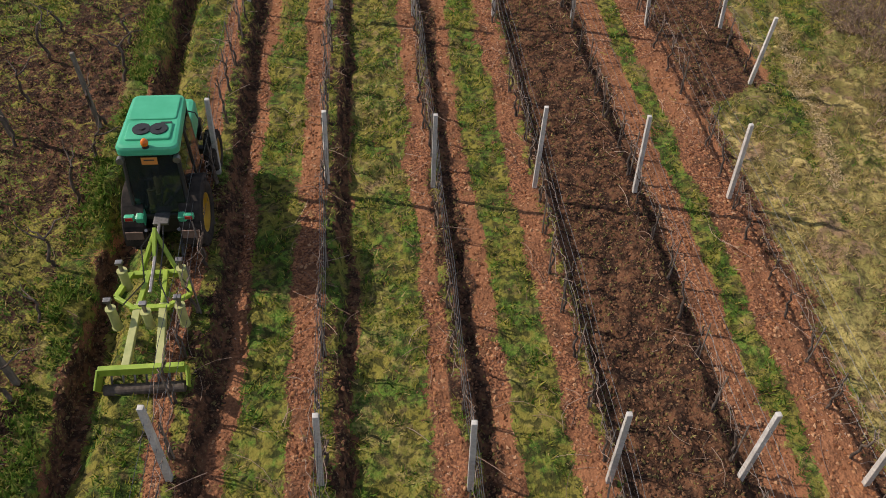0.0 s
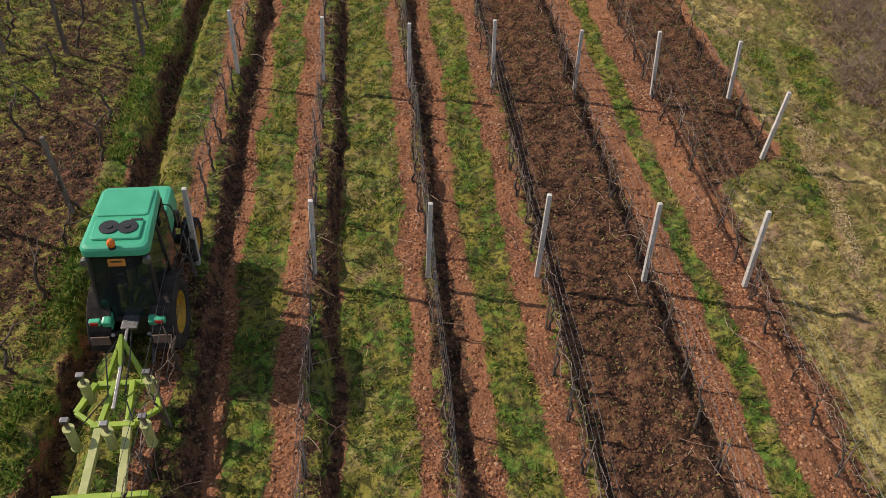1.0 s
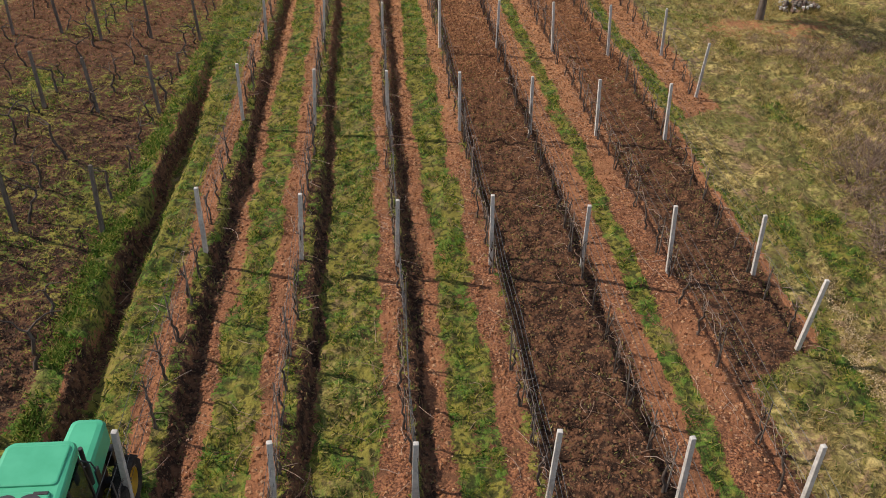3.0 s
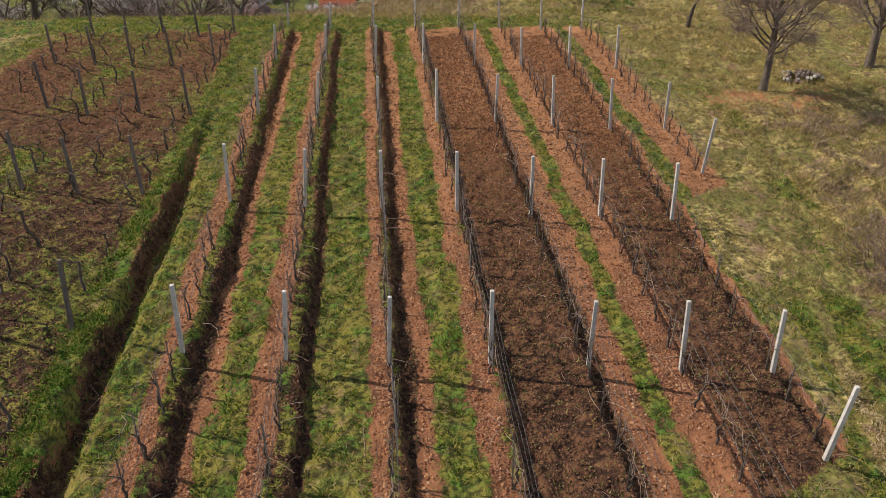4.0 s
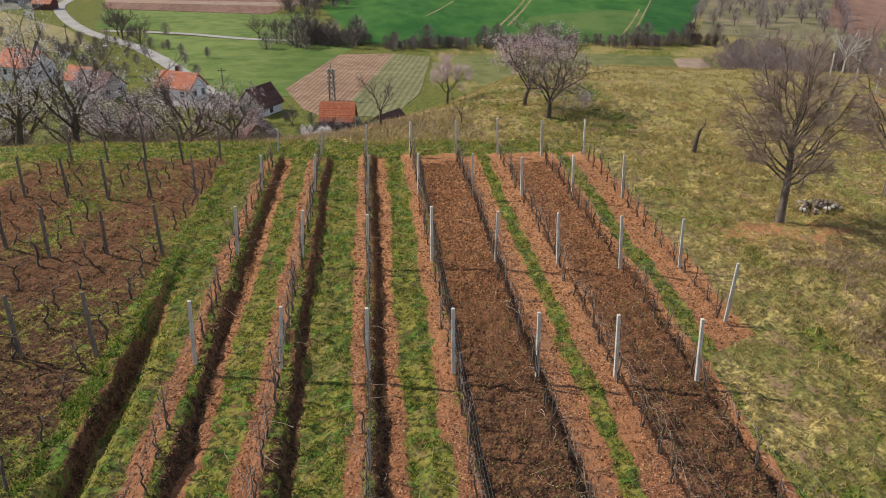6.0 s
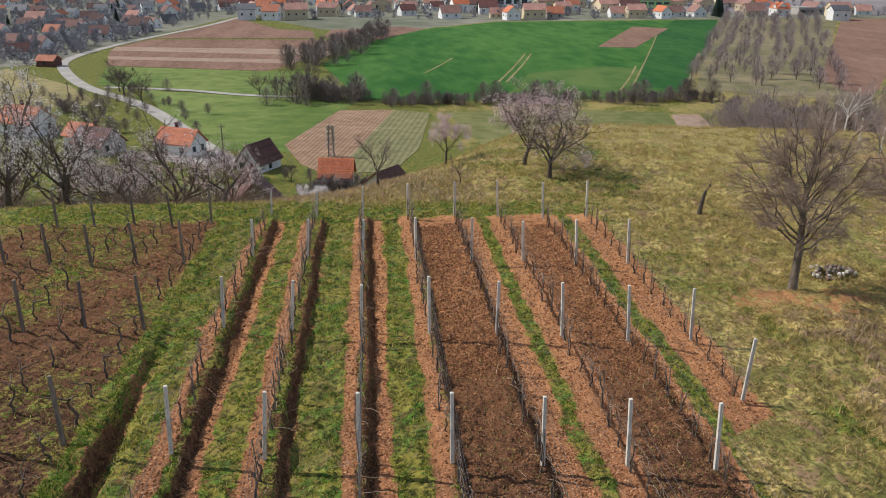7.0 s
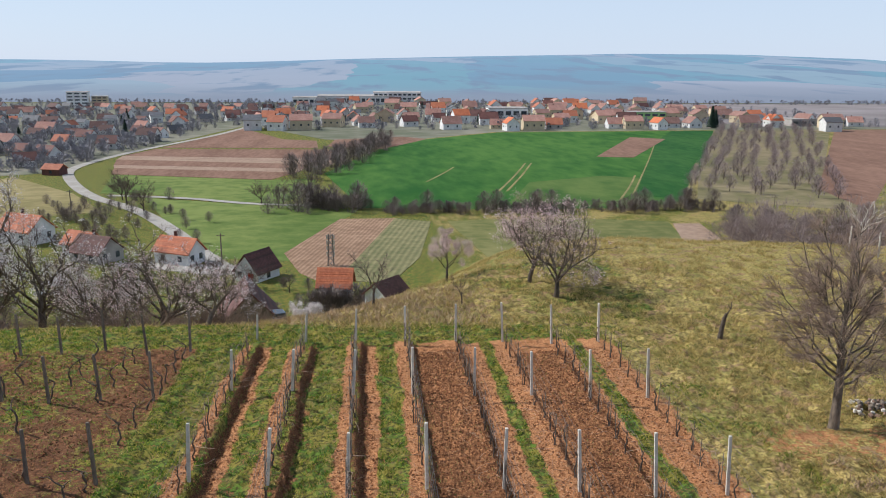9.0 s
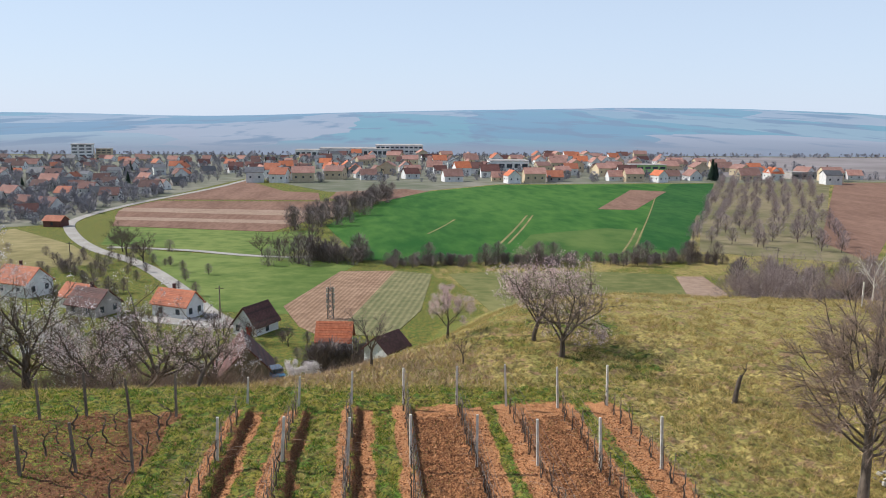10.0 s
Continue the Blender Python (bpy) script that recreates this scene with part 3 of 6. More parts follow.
POST_Y = (-14.4, -6.8, 0.1, 7.25, 14.5, 21.8, 29.0, 35.7)
POST_H = (   # heights along each trellised row
    (1.85, 1.85, 1.86, 1.78, 1.76, 1.72, 1.56, 1.15),
    (1.80, 1.85, 1.74, 1.78, 1.76, 1.72, 1.66, 1.30),
    (1.85, 1.85, 1.82, 1.77, 1.86, 1.66, 1.69, 1.50),
    (2.00, 1.95, 2.10, 1.90, 1.92, 2.00, 1.81, 1.64),
    (1.95, 1.95, 2.00, 1.88, 1.88, 1.90, 1.86, 1.72),
    (1.95, 1.95, 2.04, 1.93, 1.92, 1.95, 1.76, 1.85),
    (1.90, 1.90, 1.90, 1.80, 1.94, 1.95, 1.94, 1.80),
    (1.90, 1.90, 1.90, 1.90, 1.90, 1.86, 2.00, 1.86),
)
POST_LEAN = (3.2, 3.3, 0.7, 0.3, -0.2, -2.3, -2.5, -2.2)
POST_Y_OFF = (0.1, -0.05, -0.05, 0.05, 0.05, -0.02, -0.08, 0.0)   # how far each row's posts stand past the common line
concrete_post = post_mesh("post", 0.10, 0.085, 2.0, CONCRETE)
old_post = post_mesh("post", 0.095, 0.08, 1.75, WEATHERED)
rng = random.Random(4)


def set_post(x, y, mesh, label, group, h=1.0, lean=(0, 0)):
    ob = new("trellis_post", mesh)
    ob.matrix_world = pose(x, y, float(land(x, y)), lean[0] + rng.gauss(0, 0.7), lean[1] + rng.gauss(0, 0.7), rng.uniform(-8, 8)) @ Matrix.Diagonal((1, 1, h, 1))
    return tagged(ob, label, "post", group)


PALE, DULL = "pale square concrete vineyard post in tilled soil", "grey weathered vineyard post in weedy soil"
for i, rx in enumerate(ROW_X):
    for y in POST_Y:
        if y < row_start(i) + 1:
            continue
        h = POST_H[i][POST_Y.index(y)]
        set_post(rx + 0.04 * (i in (0, 4, 7)) + rng.gauss(0, 0.015), y + POST_Y_OFF[i] + rng.gauss(0, 0.04), concrete_post, PALE, "trellis posts", h / 2.0, (0, POST_LEAN[i]))
set_post(8.77, 4.6, concrete_post, PALE, "trellis posts", 0.97, (0, 3))
set_post(11.08, 17.9, concrete_post, PALE, "trellis posts", 1.0, (0, 3))
for x, y in ((35.6, 56.5), (36.2, 53.9), (35.8, 50.6), (36.8, 49.2)):
    set_post(x, y, concrete_post, "pale concrete post of a farther vineyard on the crest", "farther trellis posts", 0.92)
OLD_X = (-6.88, -8.58, -10.18, -11.75, -13.35)
for x in OLD_X:
    for y in (-5.2, 1.45, 8.1, 14.75, 21.6, 27.8, 33.7):
        set_post(x + rng.gauss(0, 0.05), y + rng.gauss(0, 0.15), old_post, DULL, "older trellis posts", rng.uniform(0.92, 1.05), (rng.gauss(0, 2), rng.gauss(0, 2)))


# ---- vines, wires and litter of the vineyard ----
def vine_meshes(seed):
    """Trunk, canes and stake of one trellised vine, its cane tied along the row (y)."""
    r = random.Random(seed)
    h = r.uniform(0.55, 0.75)
    way = r.choice((-1, 1))
    p = [(0, 0, -0.1)]
    for k in range(1, 6):
        p.append((r.gauss(0, 0.03), way * 0.02 * k + r.gauss(0, 0.02), h * k / 5))
    head = p[-1]
    trunk = [tube(p, np.linspace(0.025, 0.016, 6) * r.uniform(0.9, 1.3), 6)]
    for _ in range(2):
        q = [head, (head[0] + r.gauss(0, 0.06), head[1] + r.gauss(0, 0.08), h + r.uniform(0.04, 0.12))]
        q.append((q[1][0] + r.gauss(0, 0.04), q[1][1] + r.gauss(0, 0.06), q[1][2] + r.uniform(0.02, 0.1)))
        trunk.append(tube(q, (0.015, 0.012, 0.008), 5))
    canes = []
    for n in range(r.choice((1, 2, 2))):
        s = way if n == 0 else -way
        q = []
        for k in range(9):
            u = k / 8
            q.append((r.gauss(0, 0.025) + 0.03 * n, head[1] + s * u * r.uniform(0.85, 0.95) * 0.95, h + 0.05 + 0.28 * math.sin(min(u * 3.2, 3.0)) * (1 - 0.5 * u) - 0.12 * u + r.gauss(0, 0.012)))
        canes.append(tube(q, np.linspace(0.0065, 0.004, 9), 4))
    for n in range(r.randint(1, 3)):
        q = [(0, head[1], h)]
        for k in range(3):
            q.append((q[-1][0] + r.gauss(0, 0.03), q[-1][1] + r.gauss(0, 0.09), q[-1][2] + r.uniform(0.05, 0.14)))
        canes.append(tube(q, np.linspace(0.007, 0.004, 4), 4))
    lean = r.gauss(0, 0.03)
    stake = tube([(0.05, 0, -0.1), (0.05 + lean * 0.5, 0, 0.5), (0.05 + lean, 0.01, r.uniform(0.85, 1.1))], (0.016, 0.015, 0.013), 5)
    return mesh_of("trunk", *joined(trunk), VINE_BARK, True), mesh_of("cane", *joined(canes), CANE, True), mesh_of("stake", *stake, WEATHERED)


def old_vine_meshes(seed):
    """A gnarled head-trained vine with short arms."""
    r = random.Random(seed)
    h = r.uniform(0.6, 0.95)
    p = [(0, 0, -0.1)]
    for k in range(1, 7):
        p.append((p[-1][0] + r.gauss(0, 0.04), p[-1][1] + r.gauss(0, 0.04), h * k / 6))
    trunk = [tube(p, np.linspace(0.036, 0.026, 7), 6)]
    arms = []
    for _ in range(r.randint(2, 3)):
        a = r.uniform(0, 6.28)
        q = [p[-1]]
        for k in range(4):
            q.append((q[-1][0] + 0.11 * math.cos(a) + r.gauss(0, 0.04), q[-1][1] + 0.13 * math.sin(a) + r.gauss(0, 0.04), q[-1][2] + r.uniform(-0.02, 0.13)))
        arms.append(tube(q, np.linspace(0.02, 0.007, 5), 5))
    return mesh_of("trunk", *joined(trunk), VINE_BARK, True), mesh_of("arm", *joined(arms), VINE_BARK, True)


vine_kinds = [vine_meshes(100 + k) for k in range(10)]
old_kinds = [old_vine_meshes(200 + k) for k in range(7)]
rng = random.Random(11)
VINE = "bare pruned grapevine tied to a wire trellis"
for i, rx in enumerate(ROW_X):
    y = max(row_start(i) + 1.0, -9.6)
    while y < row_end(rx) - 0.7:
        if rng.random() > 0.05:
            trunk, cane, stake = vine_kinds[rng.randrange(10)]
            x = rx + rng.gauss(0, 0.05)
            v = thing("grapevine", pose(x, y, float(land(x, y)), 0, 0, rng.choice((0, 180)) + rng.gauss(0, 6)) @ Matrix.Scale(rng.uniform(0.85, 1.15), 4), VINE, "grapevine", "grapevines of the trellised rows")
            part("trunk", trunk, None, v)
            part("cane", cane, None, v, "pale brown cane")
            if rng.random() < 0.8:
                part("stake", stake, None, v, "thin grey wooden stake")
        y += 1.06 + rng.gauss(0, 0.07)
for x0 in OLD_X:
    y = -8.5
    while y < 33.2:
        if rng.random() > 0.12:
            trunk, arm = old_kinds[rng.randrange(7)]
            x = x0 + rng.gauss(0, 0.08)
            v = thing("old_grapevine", pose(x, y, float(land(x, y)), rng.gauss(0, 6), rng.gauss(0, 6), rng.uniform(0, 360)) @ Matrix.Scale(rng.uniform(0.8, 1.2), 4), "gnarled dark old grapevine cut back to short arms", "grapevine", "old grapevines")
            part("trunk", trunk, None, v)
            part("arm", arm, None, v)
        y += 1.45 + rng.gauss(0, 0.18)

for i, rx in enumerate(ROW_X):
    lo = max(row_start(i) + 0.4, -14.4)
    for z in (0.62, 0.95, 1.3, 1.62):
        pts, y = [], lo
        while y < 35.5:
            x = rx + 0.05 + 0.02 * math.sin(y * 1.7 + z)
            pts.append((x, y, float(slope(x, y)) + z - 0.03 * math.sin((y - lo) / 7.2 * math.pi) ** 2))
            y += 1.8
        pts.append((rx + 0.05, 35.5, float(slope(rx, 35.5)) + z))
        tagged(new("trellis_wire", mesh_of("wire", *tube(pts, 0.0045, 4), WIRE)), "thin grey steel wire strung between vineyard posts", "wire", "trellis wires")


def scatter(n, seed, keep, area=(-16, 22, -13, 40)):
    """Places on the ground, kept with the chance that keep(zone) gives, and their heights."""
    r = np.random.default_rng(seed)
    x, y = r.uniform(area[0], area[1], n), r.uniform(area[2], area[3], n)
    z4 = zones(x, y)
    ok = r.random(n) < keep(x, y, z4)
    x, y = x[ok], y[ok]
    # heights of the built sheet, by the cell that holds each place
    ix, iy = np.clip(np.searchsorted(xs, x) - 1, 0, nx - 2), np.clip(np.searchsorted(ys, y) - 1, 0, ny - 2)
    fx, fy = (x - xs[ix]) / (xs[ix + 1] - xs[ix]), (y - ys[iy]) / (ys[iy + 1] - ys[iy])
    z = (gz[iy, ix] * (1 - fx) + gz[iy, ix + 1] * fx) * (1 - fy) + (gz[iy + 1, ix] * (1 - fx) + gz[iy + 1, ix + 1] * fx) * fy
    return r, np.stack([x, y, z], -1)


def blades(name, r, p, height, width, lean, material, label):
    """Single grass blades, each one a narrow triangle."""
    n = len(p)
    a, b = r.uniform(0, 2 * np.pi, n), r.uniform(0, 2 * np.pi, n)
    h, w = height * r.uniform(0.4, 1.3, n), width * r.uniform(0.6, 1.4, n)
    side = np.stack([np.cos(a) * w, np.sin(a) * w, 0 * a], -1)
    tip = np.stack([np.cos(b) * lean * h, np.sin(b) * lean * h, h], -1)
    low = p - (0, 0, 0.01)
    v = np.stack([low - side, low + side, p + tip], 1).reshape(-1, 3)
    return tagged(new(name, mesh_of(name, v, np.arange(3 * n).reshape(-1, 3), material)), label, "grass", kind="stuff")


def islands(name, colours, rough=0.9, thin_leaf=False):
    """One tone to a piece, by a ramp over each island's own random number."""
    m, nt, b = nodes_of(name, rough)
    g = nt.nodes.new("ShaderNodeNewGeometry")
    ramp = nt.nodes.new("ShaderNodeValToRGB")
    nt.links.new(g.outputs["Random Per Island"], ramp.inputs[0])
    e = ramp.color_ramp.elements
    while len(e) < len(colours):
        e.new(0.5)
    for k, c in enumerate(colours):
        e[k].position, e[k].color = k / (len(colours) - 1), (*c, 1)
    nt.links.new(ramp.outputs[0], b.inputs["Base Color"])
    b.inputs["Specular IOR Level"].default_value = 0.2
    if thin_leaf:
        t = nt.nodes.new("ShaderNodeBsdfTranslucent")
        nt.links.new(ramp.outputs[0], t.inputs[0])
        mix = nt.nodes.new("ShaderNodeMixShader")
        mix.inputs[0].default_value = 0.5
        nt.links.new(b.outputs[0], mix.inputs[1])
        nt.links.new(t.outputs[0], mix.inputs[2])
        nt.links.new(mix.outputs[0], nt.nodes["Material Output"].inputs[0])
    return m


LUSH_BLADE = islands("green_blades", [(0.03, 0.085, 0.01), (0.11, 0.215, 0.022), (0.32, 0.31, 0.045), (0.56, 0.46, 0.12)], thin_leaf=True)
DRY_BLADE = islands("dry_blades", [(0.26, 0.195, 0.06), (0.46, 0.345, 0.13), (0.64, 0.48, 0.21), (0.18, 0.185, 0.045)], thin_leaf=True)
CLOD = islands("clods", [(0.05, 0.028, 0.018), (0.09, 0.045, 0.025), (0.16, 0.075, 0.038), (0.26, 0.125, 0.065), (0.14, 0.11, 0.04)])
RED_CLOD = islands("red_clods", [(0.15, 0.055, 0.024), (0.28, 0.113, 0.046), (0.43, 0.2, 0.088), (0.50, 0.29, 0.155)])
PRUNING = islands("prunings", [(0.20, 0.12, 0.08), (0.34, 0.22, 0.15), (0.46, 0.34, 0.25)])

r, p = scatter(620000, 1, lambda x, y, z: smooth(0.4, 0.62, fbm(x * 3.2, y * 3.2, 2, 97)) * np.clip((z[:, 0] - 0.3) * 2, 0, 1) * np.clip(1.25 - z[:, 2] * 1.3, 0.05, 1))
blades("green_grass", r, p, 0.10, 0.016, 1.0, LUSH_BLADE, "short green grass and weeds between the vine rows")
r, p = scatter(460000, 2, lambda x, y, z: smooth(0.38, 0.62, fbm(x * 2.7, y * 2.7, 2, 98)) * np.clip((z[:, 0] - 0.3) * 2, 0, 1) * np.clip(z[:, 2] * 1.5 - 0.1, 0.03, 1))
blades("dry_grass", r, p, 0.10, 0.016, 1.3, DRY_BLADE, "dry yellowed grass among the green")
r, p = scatter(520000, 3, lambda x, y, z: smooth(0.47, 0.68, fbm(x * 1.5, y * 1.5, 3, 99)) * np.clip(z[:, 0] - 0.6, 0, 1) * 2 * np.maximum(smooth(35, 39, y), smooth(12.5, 15, x)), (-24, 40, 4, 64))
blades("meadow_grass", r, p, 0.2, 0.022, 1.0, DRY_BLADE, "tussocky yellowed meadow grass")
r, p = scatter(26000, 33, lambda x, y, z: np.clip(soft_band(y, 38.8, 46, 1.2) * soft_band(x, -5, 6, 1.5), 0, 1), (-8, 9, 36, 54))
blades("tall_dry_grass", r, p, 0.26, 0.022, 0.8, islands("straw", [(0.36, 0.25, 0.14), (0.55, 0.41, 0.25), (0.44, 0.29, 0.18)]), "tall straw-coloured dead grass on the bank")

r, p = scatter(90000, 36, lambda x, y, z: np.exp(-((x + 6.5) / 0.28) ** 2) * smooth(0.36, 0.56, fbm(x * 1.6, y * 1.1, 3, 61)) * (1 - 0.93 * smooth(6, 18, y)), (-7.5, -5.9, -10, 34))
blades("bank_weeds", r, p, 0.10, 0.024, 0.9, islands("bank_leaves", [(0.06, 0.12, 0.016), (0.12, 0.22, 0.03), (0.22, 0.28, 0.05), (0.40, 0.36, 0.10)], thin_leaf=True), "lush green weeds overhanging the edge of a furrow")
r, p = scatter(170000, 34, lambda x, y, z: soft_band(y, 0.2, 7.6, 0.8) * smooth(0.3, 0.5, fbm(x * 3, y * 3, 2, 95)) * np.exp(-((x - np.interp(y, (0, 2, 8, 12), (9.5, 9.8, 10.9, 12.0))) / 0.2) ** 2), (8.8, 13, -1, 13))
blades("straw_track", r, p, 0.025, 0.026, 1.4, islands("bleached_straw", [(0.46, 0.35, 0.19), (0.60, 0.46, 0.26), (0.52, 0.38, 0.2)]), "bleached trodden straw along a footpath")
r, p = scatter(150000, 35, lambda x, y, z: smooth(0.6, 1.8, x - np.interp(y, LINE_Y, LINE_X)) * smooth(0.42, 0.62, fbm(x * 1.3, y * 1.3, 3, 94)), (9, 24, -6, 24))
blades("dead_stems", r, p, 0.22, 0.012, 0.8, islands("dead_stems", [(0.22, 0.13, 0.085), (0.36, 0.24, 0.16), (0.48, 0.35, 0.24), (0.15, 0.12, 0.05)]), "brown dead stems of rough grass beside brushwood")


def pebbles(name, r, p, size, material, label, flat=0.6):
    """Angular lumps: squashed octahedra of uneven size."""
    n = len(p)
    base = np.array([(1, 0, 0), (0, 1, 0), (-1, 0, 0), (0, -1, 0), (0, 0, 1), (0, 0, -1)], float)
    s = size * r.uniform(0.35, 1.0, n) ** 1.5
    v = base[None] * (1 + r.uniform(-0.35, 0.35, (n, 6, 1)))
    a = r.uniform(0, 6.28, n)
    ca, sa = np.cos(a)[:, None], np.sin(a)[:, None]
    v = np.stack([v[..., 0] * ca - v[..., 1] * sa, v[..., 0] * sa + v[..., 1] * ca, v[..., 2] * flat], -1) * s[:, None, None]
    v += r.normal(0, 0.12, v.shape) * s[:, None, None] + p[:, None] + np.stack([0 * s, 0 * s, 0.2 * s], -1)[:, None]
    f = np.array([(0, 1, 4), (1, 2, 4), (2, 3, 4), (3, 0, 4), (1, 0, 5), (2, 1, 5), (3, 2, 5), (0, 3, 5)])
    f = (f[None] + 6 * np.arange(n)[:, None, None]).reshape(-1, 3)
    return tagged(new(name, mesh_of(name, v.reshape(-1, 3), f, material)), label, "soil", kind="stuff")


r, p = scatter(260000, 14, lambda x, y, z: smooth(9, 20, y) * np.clip(1 - z[:, 0] * 1.6, 0, 1) * (0.12 + 0.9 * ((z[:, 1] > 0.12) & (z[:, 1] < 0.75))) * (0.15 + 0.85 * (x > -6.5)), (-15, 12.5, 9, 34.5))
pebbles("dry_clods", r, p, 0.048, islands("dry_clods", [(0.12, 0.05, 0.022), (0.19, 0.083, 0.036), (0.29, 0.132, 0.058), (0.40, 0.20, 0.092)]), "dry orange clods of earth heaped along the rows", 0.8)
r, p = scatter(190000, 4, lambda x, y, z: (1 - smooth(9, 22, y)) * np.clip(1 - z[:, 0] * 1.6, 0, 1) * np.clip(z[:, 1] * 1.3 - 0.15, 0, 1), (-15, 10, -12, 24))
pebbles("dark_clods", r, p, 0.045, CLOD, "dark turned clods of earth between vine rows")
r, p = scatter(170000, 5, lambda x, y, z: np.clip(1 - z[:, 0] * 2.2, 0, 1) * np.clip(0.8 - z[:, 1], 0, 1), (-15, 12, -12, 35))
pebbles("red_crumbs", r, p, 0.05, RED_CLOD, "crumbs of red soil and small stones")


def sticks(name, n, seed, length, radius, keep, material, label):
    r, p = scatter(n, seed, keep, (-7, 11.5, -12, 34))
    out = []
    for k in range(len(p)):
        a, ln = r.uniform(0, 6.28), length * r.uniform(0.3, 1.0)
        c = r.normal(0, 0.5)
        u = np.linspace(0, 1, 4)
        q = np.stack([p[k, 0] + ln * u * np.cos(a + c * u), p[k, 1] + ln * u * np.sin(a + c * u), p[k, 2] + 0.02 + 0.05 * r.random() * np.sin(u * 3.1)], -1)
        out.append(tube(q, radius * r.uniform(0.7, 1.2), 3))
    return tagged(new(name, mesh_of(name, *joined(out), material)), label, "prunings", kind="stuff")


def beside_rows(x, y, z):
    d = np.min(np.abs(x[:, None] - np.array(ROW_X)[None] + 0.25), 1)
    return np.clip(1.1 - d * 1.8, 0.04, 1) * (x < 9.2 + 2.2 * (y > 17))


r, p = scatter(150000, 51, lambda x, y, z: np.clip(z[:, 1] * 1.2 - 0.2, 0, 1) * np.clip(fbm(x * 1.5, y * 1.5, 2, 88) * 1.9 - 0.5, 0, 0.8), (-15, 10, -12, 34))
blades("weeds", r, p, 0.075, 0.018, 0.8, islands("weed_leaves", [(0.07, 0.08, 0.02), (0.16, 0.15, 0.04), (0.34, 0.27, 0.10), (0.12, 0.14, 0.03)]), "small weeds and dead leaves on turned soil")
r, p = scatter(190000, 52, lambda x, y, z: np.clip(1 - z[:, 0] * 1.5, 0, 1) * np.clip(0.9 - z[:, 1], 0, 1) * np.clip(fbm(x * 1.1, y * 0.8, 2, 89) * 1.8 - 0.5, 0.05, 0.7), (-7, 12, -12, 34))
blades("leaf_litter", r, p, 0.022, 0.024, 1.6, islands("litter", [(0.30, 0.15, 0.09), (0.46, 0.28, 0.18), (0.58, 0.42, 0.30), (0.22, 0.10, 0.06)]), "pale dead leaves and chips on red soil")
sticks("vine_prunings", 4600, 6, 0.8, 0.006, beside_rows, PRUNING, "thin pale vine prunings lying along the rows")


# ---- the tractor and its cultivator ----
TRACTOR_GREEN = plain("tractor_green", (0.05, 0.40, 0.20), (0.085, 0.50, 0.27), 3, 0.38, bump=0.05, depth=0.002)
DARK_PLASTIC = plain("black_plastic", (0.012, 0.012, 0.012), (0.03, 0.03, 0.028), 12, 0.5, bump=0.1)
RUBBER = plain("dusty_rubber", (0.02, 0.018, 0.016), (0.075, 0.06, 0.048), 7, 0.9, bump=0.3)
RIM_YELLOW = plain("yellow_rim", (0.42, 0.23, 0.01), (0.60, 0.36, 0.03), 6, 0.45, bump=0.05)
LIME = plain("lime_paint", (0.22, 0.33, 0.025), (0.38, 0.50, 0.05), 7, 0.5, bump=0.15, depth=0.003)
PALE_LIME = plain("worn_lime_paint", (0.36, 0.38, 0.12), (0.52, 0.50, 0.19), 9, 0.6, bump=0.15, depth=0.003)
STEEL = plain("bare_steel", (0.15, 0.14, 0.13), (0.34, 0.32, 0.30), 16, 0.45, metal=0.8, bump=0.2, depth=0.002)
DUSTY = plain("dusty_fender", (0.14, 0.085, 0.06), (0.27, 0.17, 0.12), 6, 0.8, bump=0.1)
AMBER = plain("amber_lens", (0.75, 0.16, 0.01), (0.9, 0.24, 0.02), 4, 0.25, bump=0)
RED_LENS = plain("red_lens", (0.35, 0.02, 0.015), (0.5, 0.04, 0.03), 4, 0.25, bump=0)
PLATE = plain("orange_plate", (0.62, 0.22, 0.03), (0.75, 0.30, 0.05), 4, 0.5, bump=0)


def dark_glass():
    m, nt, b = nodes_of("cab_glass", 0.05)
    b.inputs["Base Color"].default_value = (0.03, 0.042, 0.04, 1)
    b.inputs["Transmission Weight"].default_value = 0.5
    b.inputs["IOR"].default_value = 1.45
    return m


CAB_GLASS = dark_glass()


def lathe(bm, profile, seg=36, turn=(0, 0, 0), at=(0, 0, 0)):
    """A ring of (radius, offset along the axle) swept round x."""
    rings = []
    for k in range(seg):
        a = 2 * math.pi * k / seg
        rings.append([bm.verts.new((o, r_ * math.cos(a), r_ * math.sin(a))) for r_, o in profile])
    n = len(profile)
    for k in range(seg):
        for j in range(n - 1):
            bm.faces.new((rings[k][j], rings[(k + 1) % seg][j], rings[(k + 1) % seg][j + 1], rings[k][j + 1]))
    bmesh.ops.transform(bm, matrix=pose(*at, *turn), verts=bm.verts[:])


